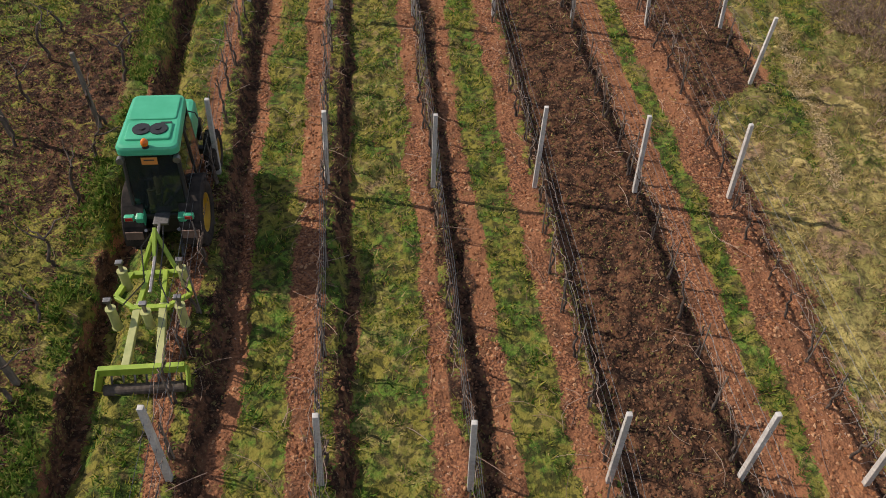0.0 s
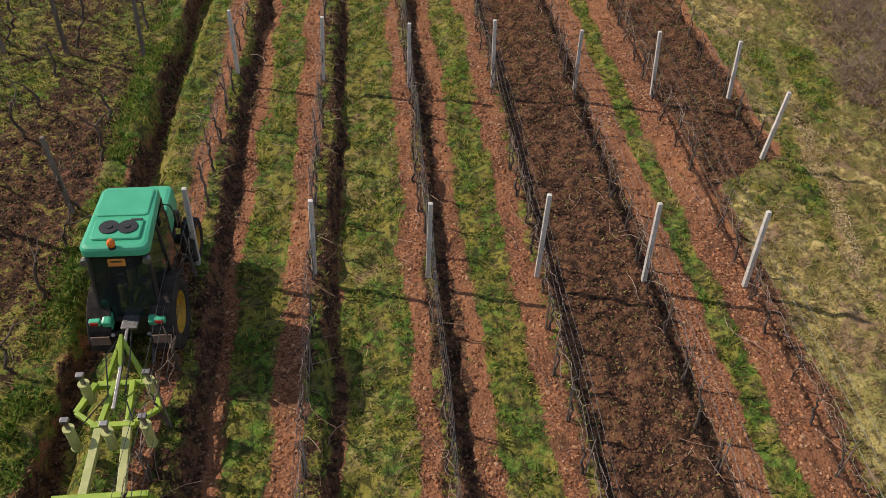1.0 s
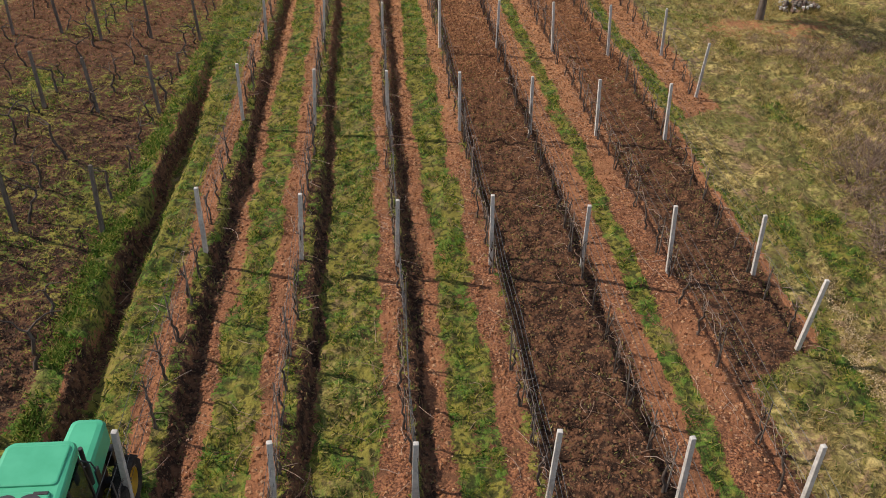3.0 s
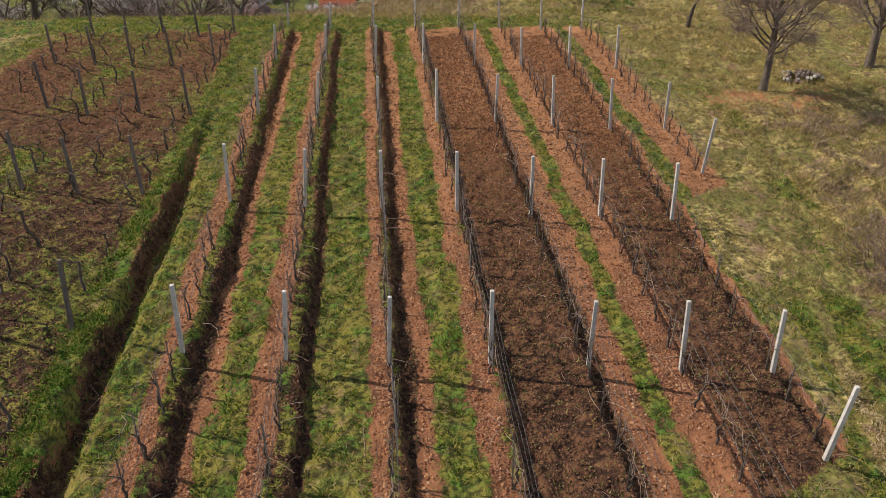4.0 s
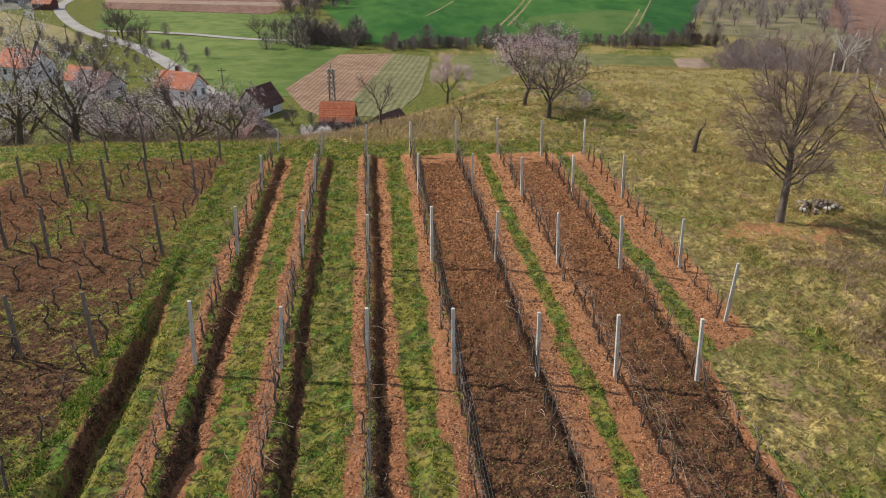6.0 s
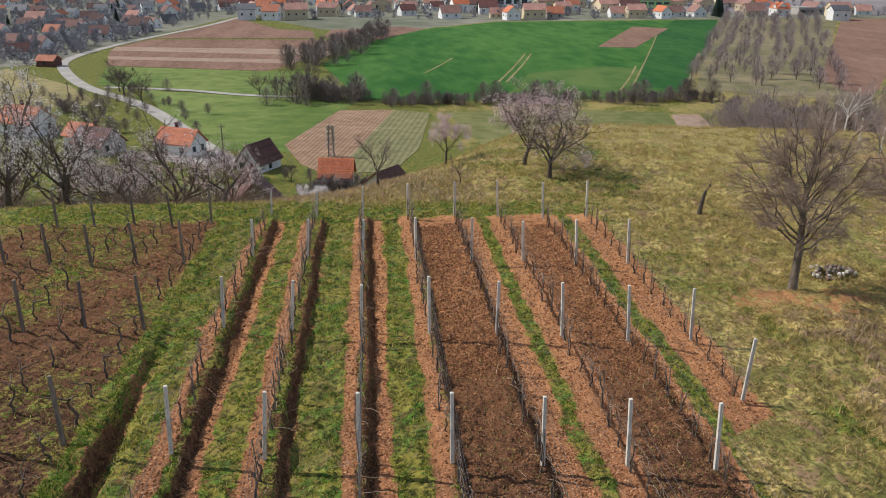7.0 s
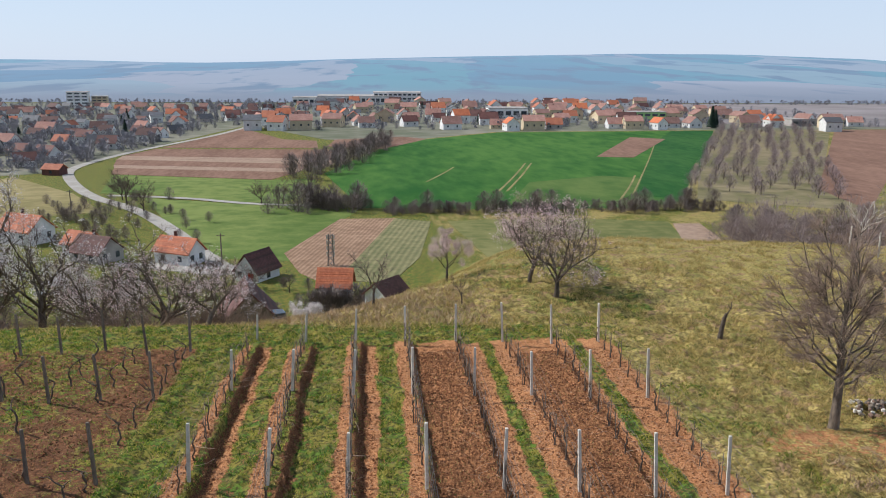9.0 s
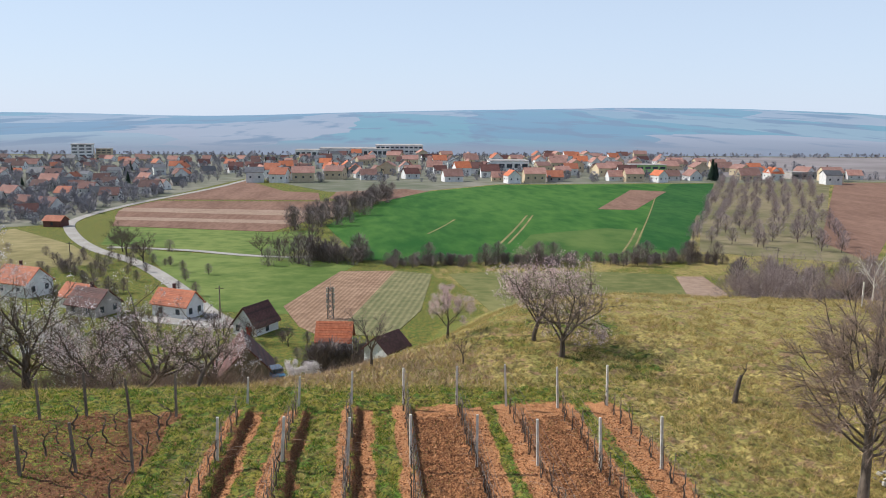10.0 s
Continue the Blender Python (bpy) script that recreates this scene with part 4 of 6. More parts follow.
def wheel(name, parent, at, rad, width, lugs):
    """Tyre with angled lugs, dished yellow rim and hub."""
    outer = 1 if at[0] > 0 else -1
    w = width / 2
    bm = bmesh.new()
    lathe(bm, [(rad * 0.58, -w * 0.8), (rad * 0.75, -w), (rad * 0.9, -w * 0.98), (rad * 0.955, -w * 0.75), (rad * 0.965, 0), (rad * 0.955, w * 0.75), (rad * 0.9, w * 0.98), (rad * 0.75, w), (rad * 0.58, w * 0.8)], 40)
    tyre_mesh = finish(bm, "tyre", RUBBER)
    for f in tyre_mesh.polygons:
        f.use_smooth = f.area > 0.004
    hub = new(name, tyre_mesh)
    hub.parent, hub.location = parent, at
    for s in (-1, 1):
        lug = bmesh.new()
        box(lug, (w * 1.05, 0.045, rad * 0.075), (s * w * 0.48, 0, rad * 0.975), (0, s * 5, s * 38), taper=0.8)
        lug_mesh = finish(lug, "lug", RUBBER)
        for k in range(lugs):
            tread = part("lug", lug_mesh, None, hub)
            tread.rotation_euler = (radians(360 * (k + (0.5 if s > 0 else 0)) / lugs), 0, 0)
    bm = bmesh.new()
    lathe(bm, [(rad * 0.60, outer * w * 0.78), (rad * 0.55, outer * w * 0.75), (rad * 0.52, outer * w * 0.25), (rad * 0.3, outer * w * 0.12), (rad * 0.22, outer * w * 0.3), (rad * 0.05, outer * w * 0.34), (0.001, outer * w * 0.34)], 30)
    part("rim", bm, RIM_YELLOW, hub, "yellow dished rim")
    bm = bmesh.new()
    for k in range(8):
        a = 2 * math.pi * k / 8
        drum(bm, 0.014, 0.03, (outer * w * 0.33, rad * 0.16 * math.cos(a), rad * 0.16 * math.sin(a)), (0, 90, 0), 6)
    part("wheel_bolt", bm, STEEL, hub)
    return hub


def rounded_slab(bm, sx, sy, sz, at, corner, edge):
    """A slab with rounded corners in plan and eased edges."""
    pts = []
    for cx, cy, a0 in ((1, 1, 0), (-1, 1, 90), (-1, -1, 180), (1, -1, 270)):
        for k in range(6):
            a = radians(a0 + 18 * k)
            pts.append((cx * (sx / 2 - corner) + corner * math.cos(a), cy * (sy / 2 - corner) + corner * math.sin(a)))
    rings = []
    for inset, z in ((edge * 0.6, 0), (0, edge * 0.6), (0, sz - edge), (edge * 0.35, sz - edge * 0.3), (edge * 1.2, sz)):
        rings.append([bm.verts.new((at[0] + x * (1 - 2 * inset / sx), at[1] + y * (1 - 2 * inset / sy), at[2] + z)) for x, y in pts])
    n = len(pts)
    for a, b in zip(rings, rings[1:]):
        for j in range(n):
            bm.faces.new((a[j], a[(j + 1) % n], b[(j + 1) % n], b[j]))
    bm.faces.new(rings[0][::-1])
    bm.faces.new(rings[-1])


TX, TY = -4.95, -1.62        # below the rear axle
tz = float(min(land(TX - 0.5, TY), land(TX + 0.5, TY)))
tractor = thing("tractor", pose(TX, TY, tz + 0.0, 0, 1.5, 0), "green narrow vineyard tractor with yellow rims in a grassy alley", "tractor")
for sx in (-1, 1):
    wheel("rear_wheel", tractor, (sx * 0.50, 0, 0.63), 0.63, 0.34, 19)
    wheel("front_wheel", tractor, (sx * 0.50, 2.05, 0.42), 0.42, 0.26, 16)
# chassis
bm = bmesh.new()
box(bm, (0.42, 2.5, 0.38), (0, 0.95, 0.62), bevel=0.04)
box(bm, (0.8, 0.22, 0.22), (0, 0, 0.63), bevel=0.04)
box(bm, (0.8, 0.14, 0.14), (0, 2.05, 0.45), bevel=0.03)
box(bm, (0.56, 0.5, 0.5), (0, -0.1, 0.75), bevel=0.05)
box(bm, (0.5, 0.16, 0.36), (0, 2.48, 0.58), bevel=0.03)
part("chassis", bm, DARK_PLASTIC, tractor, "black chassis and axles")
# bonnet
bm = bmesh.new()
rounded_slab(bm, 0.60, 1.38, 0.56, (0, 1.86, 0.88), 0.12, 0.09)
for v in bm.verts:
    k = (v.co.y - 1.17) / 1.38
    v.co.x *= 1 - 0.14 * k
    v.co.z -= 0.12 * k * (v.co.z - 0.88)
bonnet = part("bonnet", bm, TRACTOR_GREEN, tractor, "glossy green bonnet")
bm = bmesh.new()
rounded_slab(bm, 0.34, 1.0, 0.025, (0, 1.82, 1.395), 0.06, 0.01)
for v in bm.verts:
    v.co.z -= 0.045 * (v.co.y - 1.3)
part("bonnet_panel", bm, TRACTOR_GREEN, bonnet)
bm = bmesh.new()
for k in range(5):
    box(bm, (0.44, 0.02, 0.035), (0, 2.545, 0.96 + 0.07 * k), bevel=0.005)
part("grille", bm, DARK_PLASTIC, bonnet, "black slatted grille")
for sx in (-1, 1):
    bm = bmesh.new()
    box(bm, (0.11, 0.03, 0.08), (sx * 0.17, 2.55, 1.22), bevel=0.015)
    part("headlight", bm, CAB_GLASS, bonnet)
bm = bmesh.new()
drum(bm, 0.035, 0.75, (0.33, 1.35, 1.65), (0, 0, 0), 14)
drum(bm, 0.055, 0.4, (0.33, 1.35, 1.5), (0, 0, 0), 14)
part("exhaust", bm, DARK_PLASTIC, tractor, "black exhaust stack")
# fenders
for sx in (-1, 1):
    bm = bmesh.new()
    ang = [radians(a) for a in range(-5, 146, 15)]
    ring = []
    for a in ang:
        y, z = -0.72 * math.cos(a), 0.63 + 0.72 * math.sin(a)
        ring.append([bm.verts.new((sx * x, y, z + dz)) for x, dz in ((0.30, 0), (0.66, 0), (0.685, -0.04), (0.66, -0.035), (0.30, -0.035))])
    for a, b in zip(ring, ring[1:]):
        for j in range(5):
            bm.faces.new((a[j], a[(j + 1) % 5], b[(j + 1) % 5], b[j]))
    bm.faces.new(ring[0])
    bm.faces.new(ring[-1][::-1])
    fender = part("fender", bm, RUBBER, tractor, "dusty black rear fender")
    bm = bmesh.new()
    box(bm, (0.15, 0.24, 0.22), (sx * 0.36, -0.50, 1.02), (12, 0, 0), bevel=0.04)
    part("fender_panel", bm, TRACTOR_GREEN, fender, "green inner panel")
    bm = bmesh.new()
    box(bm, (0.30, 0.03, 0.16), (sx * 0.48, -0.735, 0.80), (-8, 0, 0), bevel=0.012)
    part("mud_flap", bm, DUSTY, fender, "dusty brown mud flap")
    bm = bmesh.new()
    box(bm, (0.17, 0.09, 0.10), (sx * 0.50, -0.66, 1.16), bevel=0.02)
    lampbox = part("tail_light", bm, TRACTOR_GREEN, fender, "green tail light housing")
    bm = bmesh.new()
    box(bm, (0.13, 0.02, 0.06), (sx * 0.50, -0.712, 1.165), bevel=0.008)
    part("lens", bm, RED_LENS, lampbox, "red lens")
# cab
bm = bmesh.new()
for sx in (-1, 1):
    for (y0, y1, x0, x1) in ((-0.42, -0.22, 0.47, 0.44), (0.45, 0.45, 0.49, 0.45), (1.16, 1.0, 0.42, 0.42)):
        v, f = tube([(sx * x0, y0, 0.95), (sx * (x0 + x1) / 2 * 1.02, (y0 + y1) / 2, 1.6), (sx * x1, y1, 2.25)], 0.035, 6)
        vv = [bm.verts.new(c) for c in v]
        for q in f:
            bm.faces.new([vv[k] for k in q])
box(bm, (0.96, 0.05, 0.06), (0, -0.24, 2.24), bevel=0.015)
box(bm, (0.86, 0.05, 0.06), (0, 1.02, 2.24), bevel=0.015)
box(bm, (0.94, 0.06, 0.10), (0, -0.42, 0.97), bevel=0.02)
box(bm, (0.90, 1.5, 0.08), (0, 0.38, 0.93), bevel=0.02)
cab = part("cab_frame", bm, DARK_PLASTIC, tractor, "black cab frame")
for nm, size, at, turn in (("rear_window", (0.84, 0.012, 1.2), (0, -0.33, 1.62), (-9, 0, 0)), ("windscreen", (0.80, 0.012, 1.2), (0, 1.09, 1.62), (7, 0, 0)),
                           ("side_window", (0.012, 1.2, 1.15), (0.475, 0.38, 1.6), (0, -2, 0)), ("side_window", (0.012, 1.2, 1.15), (-0.475, 0.38, 1.6), (0, 2, 0))):
    bm = bmesh.new()
    box(bm, size, at, turn, bevel=0.003)
    part(nm, bm, CAB_GLASS, cab, "tinted cab window")
bm = bmesh.new()
rounded_slab(bm, 0.46, 0.46, 0.14, (0, 0.15, 1.15), 0.08, 0.04)
box(bm, (0.44, 0.12, 0.6), (0, -0.06, 1.5), (-8, 0, 0), bevel=0.05)
part("driver_seat", bm, DARK_PLASTIC, cab, "empty black driver seat")
bm = bmesh.new()
v, f = tube([(0.17 * math.cos(a), 0.72 + 0.12 * math.sin(a), 1.42 + 0.1 * math.sin(a)) for a in np.linspace(0, 6.283, 17)], 0.014, 5)
vv = [bm.verts.new(c) for c in v]
for q in f:
    bm.faces.new([vv[k] for k in q])
box(bm, (0.08, 0.3, 0.4), (0, 0.92, 1.2), bevel=0.03)
part("steering_wheel", bm, DARK_PLASTIC, cab)
# roof
bm = bmesh.new()
rounded_slab(bm, 0.97, 1.50, 0.20, (0, 0.40, 2.24), 0.13, 0.055)
for v in bm.verts:
    v.co.x *= 1 - 0.07 * (v.co.y - 0.38) / 0.78
roof = part("roof", bm, TRACTOR_GREEN, tractor, "rounded green cab roof")
bm = bmesh.new()
rounded_slab(bm, 0.80, 0.66, 0.035, (0, 0.72, 2.43), 0.06, 0.02)
part("roof_panel", bm, TRACTOR_GREEN, roof)
bm = bmesh.new()
rounded_slab(bm, 0.74, 0.46, 0.05, (0, 0.06, 2.43), 0.05, 0.02)
hatch = part("roof_hatch", bm, TRACTOR_GREEN, roof)
for sx in (-1, 1):
    bm = bmesh.new()
    drum(bm, 0.15, 0.03, (0.02 + sx * 0.14, 0.08, 2.485), seg=24)
    drum(bm, 0.05, 0.05, (0.02 + sx * 0.13, 0.08, 2.49), seg=16)
    part("fan_cover", bm, DARK_PLASTIC, hatch, "round black fan cover")
bm = bmesh.new()
box(bm, (0.18, 0.05, 0.03), (0.26, 0.25, 2.475), bevel=0.008)
part("hatch_handle", bm, DARK_PLASTIC, hatch)
bm = bmesh.new()
drum(bm, 0.055, 0.05, (0, -0.33, 2.45), seg=16)
beacon = part("beacon_base", bm, DARK_PLASTIC, roof, "black beacon foot")
bm = bmesh.new()
g = bmesh.ops.create_uvsphere(bm, u_segments=16, v_segments=10, radius=0.065)
bmesh.ops.transform(bm, matrix=Matrix.Translation((0, -0.33, 2.52)) @ Matrix.Diagonal((1, 1, 1.25, 1)), verts=g["verts"])
part("beacon", bm, AMBER, beacon, "amber warning beacon")
bm = bmesh.new()
box(bm, (0.26, 0.015, 0.13), (0.02, -0.40, 2.19), (-10, 0, 0), bevel=0.004)
sign = part("marker_plate", bm, PLATE, roof, "orange plate with dark bars")
bm = bmesh.new()
box(bm, (0.17, 0.006, 0.022), (0.02, -0.411, 2.215), (-10, 0, 0))
box(bm, (0.12, 0.006, 0.022), (0.02, -0.404, 2.175), (-10, 0, 0))
part("bar", bm, DARK_PLASTIC, sign)
for sx in (-1, 1):
    bm = bmesh.new()
    drum(bm, 0.062, 0.09, (sx * 0.46, -0.36, 2.19), (90, 0, 0), 16)
    part("work_lamp", bm, STEEL, roof, "round rear work lamp")
    bm = bmesh.new()
    box(bm, (0.03, 0.12, 0.26), (sx * 0.62, 1.02, 1.85), bevel=0.012)
    v, f = tube([(sx * 0.45, 1.02, 2.15), (sx * 0.57, 1.03, 2.1), (sx * 0.61, 1.02, 1.98)], 0.012, 5)
    vv = [bm.verts.new(c) for c in v]
    for q in f:
        bm.faces.new([vv[k] for k in q])
    part("mirror", bm, DARK_PLASTIC, tractor, "black side mirror")
bm = bmesh.new()
box(bm, (0.26, 0.5, 0.05), (0.0, -0.45, 1.02), bevel=0.01)
for sx in (-1, 1):
    v, f = tube([(sx * 0.2, -0.25, 0.5), (sx * 0.3, -0.9, 0.42)], 0.03, 6)
    vv = [bm.verts.new(c) for c in v]
    for q in f:
        bm.faces.new([vv[k] for k in q])
    drum(bm, 0.03, 0.5, (sx * 0.28, -0.5, 0.72), (50, 0, 0), 10)
part("linkage", bm, STEEL, tractor, "steel three-point linkage arms")

# cultivator behind it
tool = thing("cultivator", pose(TX, TY - 0.95, float(land(TX, TY - 2)), 0, 1.0, 0), "lime green cultivator frame with hydraulic cylinders, hitched to a tractor", "cultivator")


def bar(parent, name, a, b, w, h, material, label="", bevel=0.008):
    a, b = Vector(a), Vector(b)
    bm = bmesh.new()
    vs = box(bm, (w, (b - a).length, h), bevel=bevel)
    bmesh.ops.transform(bm, matrix=Matrix.Translation((a + b) / 2) @ (b - a).to_track_quat("Y", "Z").to_matrix().to_4x4(), verts=bm.verts[:])
    return part(name, bm, material, parent, label)


def cylinder(parent, at, length, rad=0.075):
    bm = bmesh.new()
    drum(bm, rad, length, at, seg=16)
    drum(bm, rad * 1.15, 0.03, (at[0], at[1], at[2] + length / 2), seg=16)
    drum(bm, rad * 1.15, 0.03, (at[0], at[1], at[2] - length / 2), seg=16)
    c = part("hydraulic_cylinder", bm, PALE_LIME, parent, "pale lime hydraulic cylinder")
    bm = bmesh.new()
    drum(bm, rad * 0.45, 0.2, (at[0], at[1], at[2] + length / 2 + 0.1), seg=10)
    box(bm, (0.12, 0.09, 0.06), (at[0], at[1], at[2] + length / 2 + 0.2), bevel=0.012)
    part("rod", bm, STEEL, c)
    return c


bar(tool, "tower", (-0.30, -0.45, 0.55), (0.0, -0.1, 1.15), 0.07, 0.07, LIME)
bar(tool, "tower", (0.30, -0.45, 0.55), (0.0, -0.1, 1.15), 0.07, 0.07, LIME)
bar(tool, "tower", (0, -0.05, 1.2), (0, -0.5, 0.9), 0.06, 0.08, LIME)
bar(tool, "front_beam", (-0.42, -0.5, 0.55), (0.42, -0.5, 0.55), 0.10, 0.10, LIME, "lime green front cross beam")
bar(tool, "top_link", (0, 0.25, 1.02), (0.03, -1.2, 0.85), 0.05, 0.05, STEEL, "steel top link")
for sx in (-1, 1):
    bar(tool, "side_arm", (sx * 0.44, -0.5, 0.58), (sx * 0.60, -1.05, 0.60), 0.09, 0.09, LIME)
    bar(tool, "side_arm", (sx * 0.60, -1.05, 0.60), (sx * 0.22, -1.35, 0.62), 0.07, 0.08, LIME)
    bar(tool, "long_arm", (sx * 0.13, -0.5, 0.62), (sx * 0.20, -1.3, 0.62), 0.08, 0.08, LIME)
    bar(tool, "long_arm", (sx * 0.20, -1.25, 0.62), (sx * 0.26, -2.35, 0.42), 0.12, 0.10, PALE_LIME, "worn yellowish lime arm")
    cylinder(tool, (sx * 0.48, -0.75, 0.72), 0.40)
    cylinder(tool, (sx * 0.54, -1.50, 0.62), 0.46)
cylinder(tool, (0.0, -1.55, 0.62), 0.34)
bar(tool, "middle_beam", (-0.32, -1.32, 0.62), (0.32, -1.32, 0.62), 0.09, 0.09, LIME)
bar(tool, "rear_beam", (-0.66, -2.4, 0.42), (0.66, -2.4, 0.42), 0.09, 0.16, LIME, "lime green rear cross beam")
for sx in (-1, 1):
    bar(tool, "end_plate", (sx * 0.67, -2.34, 0.36), (sx * 0.70, -2.62, 0.20), 0.03, 0.26, LIME)
bm = bmesh.new()
drum(bm, 0.09, 1.24, (0, -2.55, 0.12), (0, 90, 0), 14)
roller = part("roller", bm, BARK, tool, "earth-caked crumbler roller")
for k in range(7):
    bm = bmesh.new()
    x = -0.54 + 0.18 * k
    v, f = tube([(x, -2.4, 0.4), (x, -2.3, 0.22), (x, -2.42, 0.08), (x, -2.5, -0.02)], 0.018, 5)
    vv = [bm.verts.new(c) for c in v]
    for q in f:
        bm.faces.new([vv[j] for j in q])
    part("tine", bm, STEEL, tool, "curved steel tine")
for s in (-0.06, 0.06):
    bm = bmesh.new()
    v, f = tube([(s, 0.2, 1.0), (s * 3, -0.4, 1.12), (s * 2, -0.9, 0.8), (s * 6, -1.45, 0.86)], 0.012, 5)
    vv = [bm.verts.new(c) for c in v]
    for q in f:
        bm.faces.new([vv[j] for j in q])
    part("hose", bm, DARK_PLASTIC, tool, "black hydraulic hose")


# ---- trees ----
def grow(seed, height, trunk_r, clear=0.25, levels=4, limbs=5, spread=0.9, forks=(6, 6, 5), droop=0.0, lean=0.05, leader=False, thin=0.0075):
    """Tapered trunk and limbs, fine twigs, and the twigs' tips. Unit: metres, foot at the origin."""
    r = random.Random(seed)
    wood, fine, tips = [], [], []

    def branch(start, way, length, rad, level):
        n = 6 if level < 2 else 4 if level == 2 else 3 if level == 3 else 2
        pts, d = [Vector(start)], Vector(way).normalized()
        bend = 0.15 if level else 0.07
        for k in range(n - 1):
            d = (d + Vector((r.gauss(0, bend), r.gauss(0, bend), r.gauss(0.03 if level < 3 else -droop, bend)))).normalized()
            pts.append(pts[-1] + d * length / (n - 1))
        end = rad * ((0.22 if leader else 0.55) if level == 0 else 0.4)
        (wood if level < 3 else fine).append(tube([p[:] for p in pts], np.linspace(rad, end, n), 8 if level == 0 else 5 if level < 3 else 3))
        if level >= levels:
            tips.append(pts[-1])
            tips.append(pts[len(pts) // 2])
            return
        kids = limbs if level == 0 else forks[min(level - 1, len(forks) - 1)]
        turn = r.uniform(0, 6.28)
        for k in range(kids):
            u = (0.72 + 0.28 * k / max(kids - 1, 1)) if level == 0 and not leader else (0.22 + 0.76 * (k / max(kids - 1, 1)) ** 0.9) if level == 0 else 0.3 + 0.7 * (k + 0.5) / kids
            i = min(int(u * (n - 1)), n - 2)
            p = pts[i].lerp(pts[i + 1], u * (n - 1) - i)
            turn += 2.4 + r.gauss(0, 0.3)
            axis = (pts[i + 1] - pts[i]).normalized()
            side = axis.orthogonal().normalized()
            side.rotate(Matrix.Rotation(turn, 3, axis))
            w = (axis * (1.0 if level else 0.75) + side * spread * (r.uniform(0.7, 1.25) if level else r.uniform(0.4, 1.3)) + Vector((0, 0, 0.15))).normalized()
            if level == 0 and k == kids - 1:
                w = (axis + side * 0.25).normalized()
            part_len = (0.52 if leader else 0.62, 0.5, 0.5, 0.55)[min(level, 3)] * (height * (1 - clear) if level == 0 else length) * r.uniform(0.7, 1.15) * (1.15 - 0.45 * u if level else 1.3 - 0.85 * u if leader else 1)
            branch(p, w, part_len, max(rad * ((0.33 if leader else 0.42) if level == 0 else 0.5) * (1.05 - 0.35 * u), thin if level < 3 else thin * 0.6), level + 1)

    branch((0, 0, -0.25), (lean * r.uniform(-1, 1), lean * r.uniform(-1, 1), 1), height * (0.8 if leader else clear) + 0.25, trunk_r, 0)
    return joined(wood), joined(fine), [t[:] for t in tips]


def petals(seed, tips, per, reach, size):
    """Small tilted petals in loose clumps about the twigs' tips."""
    r = np.random.default_rng(seed)
    t = np.repeat(np.array(tips), per, 0)
    c = t + r.normal(0, reach, t.shape)
    n = len(c)
    a, b = r.normal(size=(n, 3)), r.normal(size=(n, 3))
    a /= np.linalg.norm(a, axis=1, keepdims=True)
    b -= a * (a * b).sum(1, keepdims=True)
    b /= np.linalg.norm(b, axis=1, keepdims=True)
    s = (size * r.uniform(0.5, 1.3, n))[:, None]
    v = np.stack([c - a * s, c + b * s * 0.8, c + a * s, c - b * s * 0.8], 1).reshape(-1, 3)
    return v, np.arange(4 * n).reshape(-1, 4)


def tree_thing(name, label, category, group, seed, height, trunk_r, bloom=None, per=3, reach=0.12, size=0.05, bark=BARK, twig=TWIG, share=1.0, **kw):
    """A tree at the origin with trunk, twigs and, in bloom, blossom; to be copied to its places."""
    wood, fine, tips = grow(seed, height, trunk_r, **kw)
    if share < 1:
        pick = random.Random(seed + 1)
        tips = [t for t in tips if pick.random() < share]
    ob = thing(name, Matrix(), label, category, group)
    part("trunk", mesh_of("trunk", *wood, bark, True), None, ob, "dark bark trunk and limbs")
    part("crown", mesh_of("crown", *fine, twig), None, ob, "bare fine twigs")
    if bloom:
        part("blossom" if bloom in (BLOSSOM, PINK) else "twiggery", mesh_of("blossom", *petals(seed, tips, per, reach, size), bloom), None, ob, "clusters of pale blossom" if bloom in (BLOSSOM, PINK) else "dense fuzz of thin twigs")
    return ob


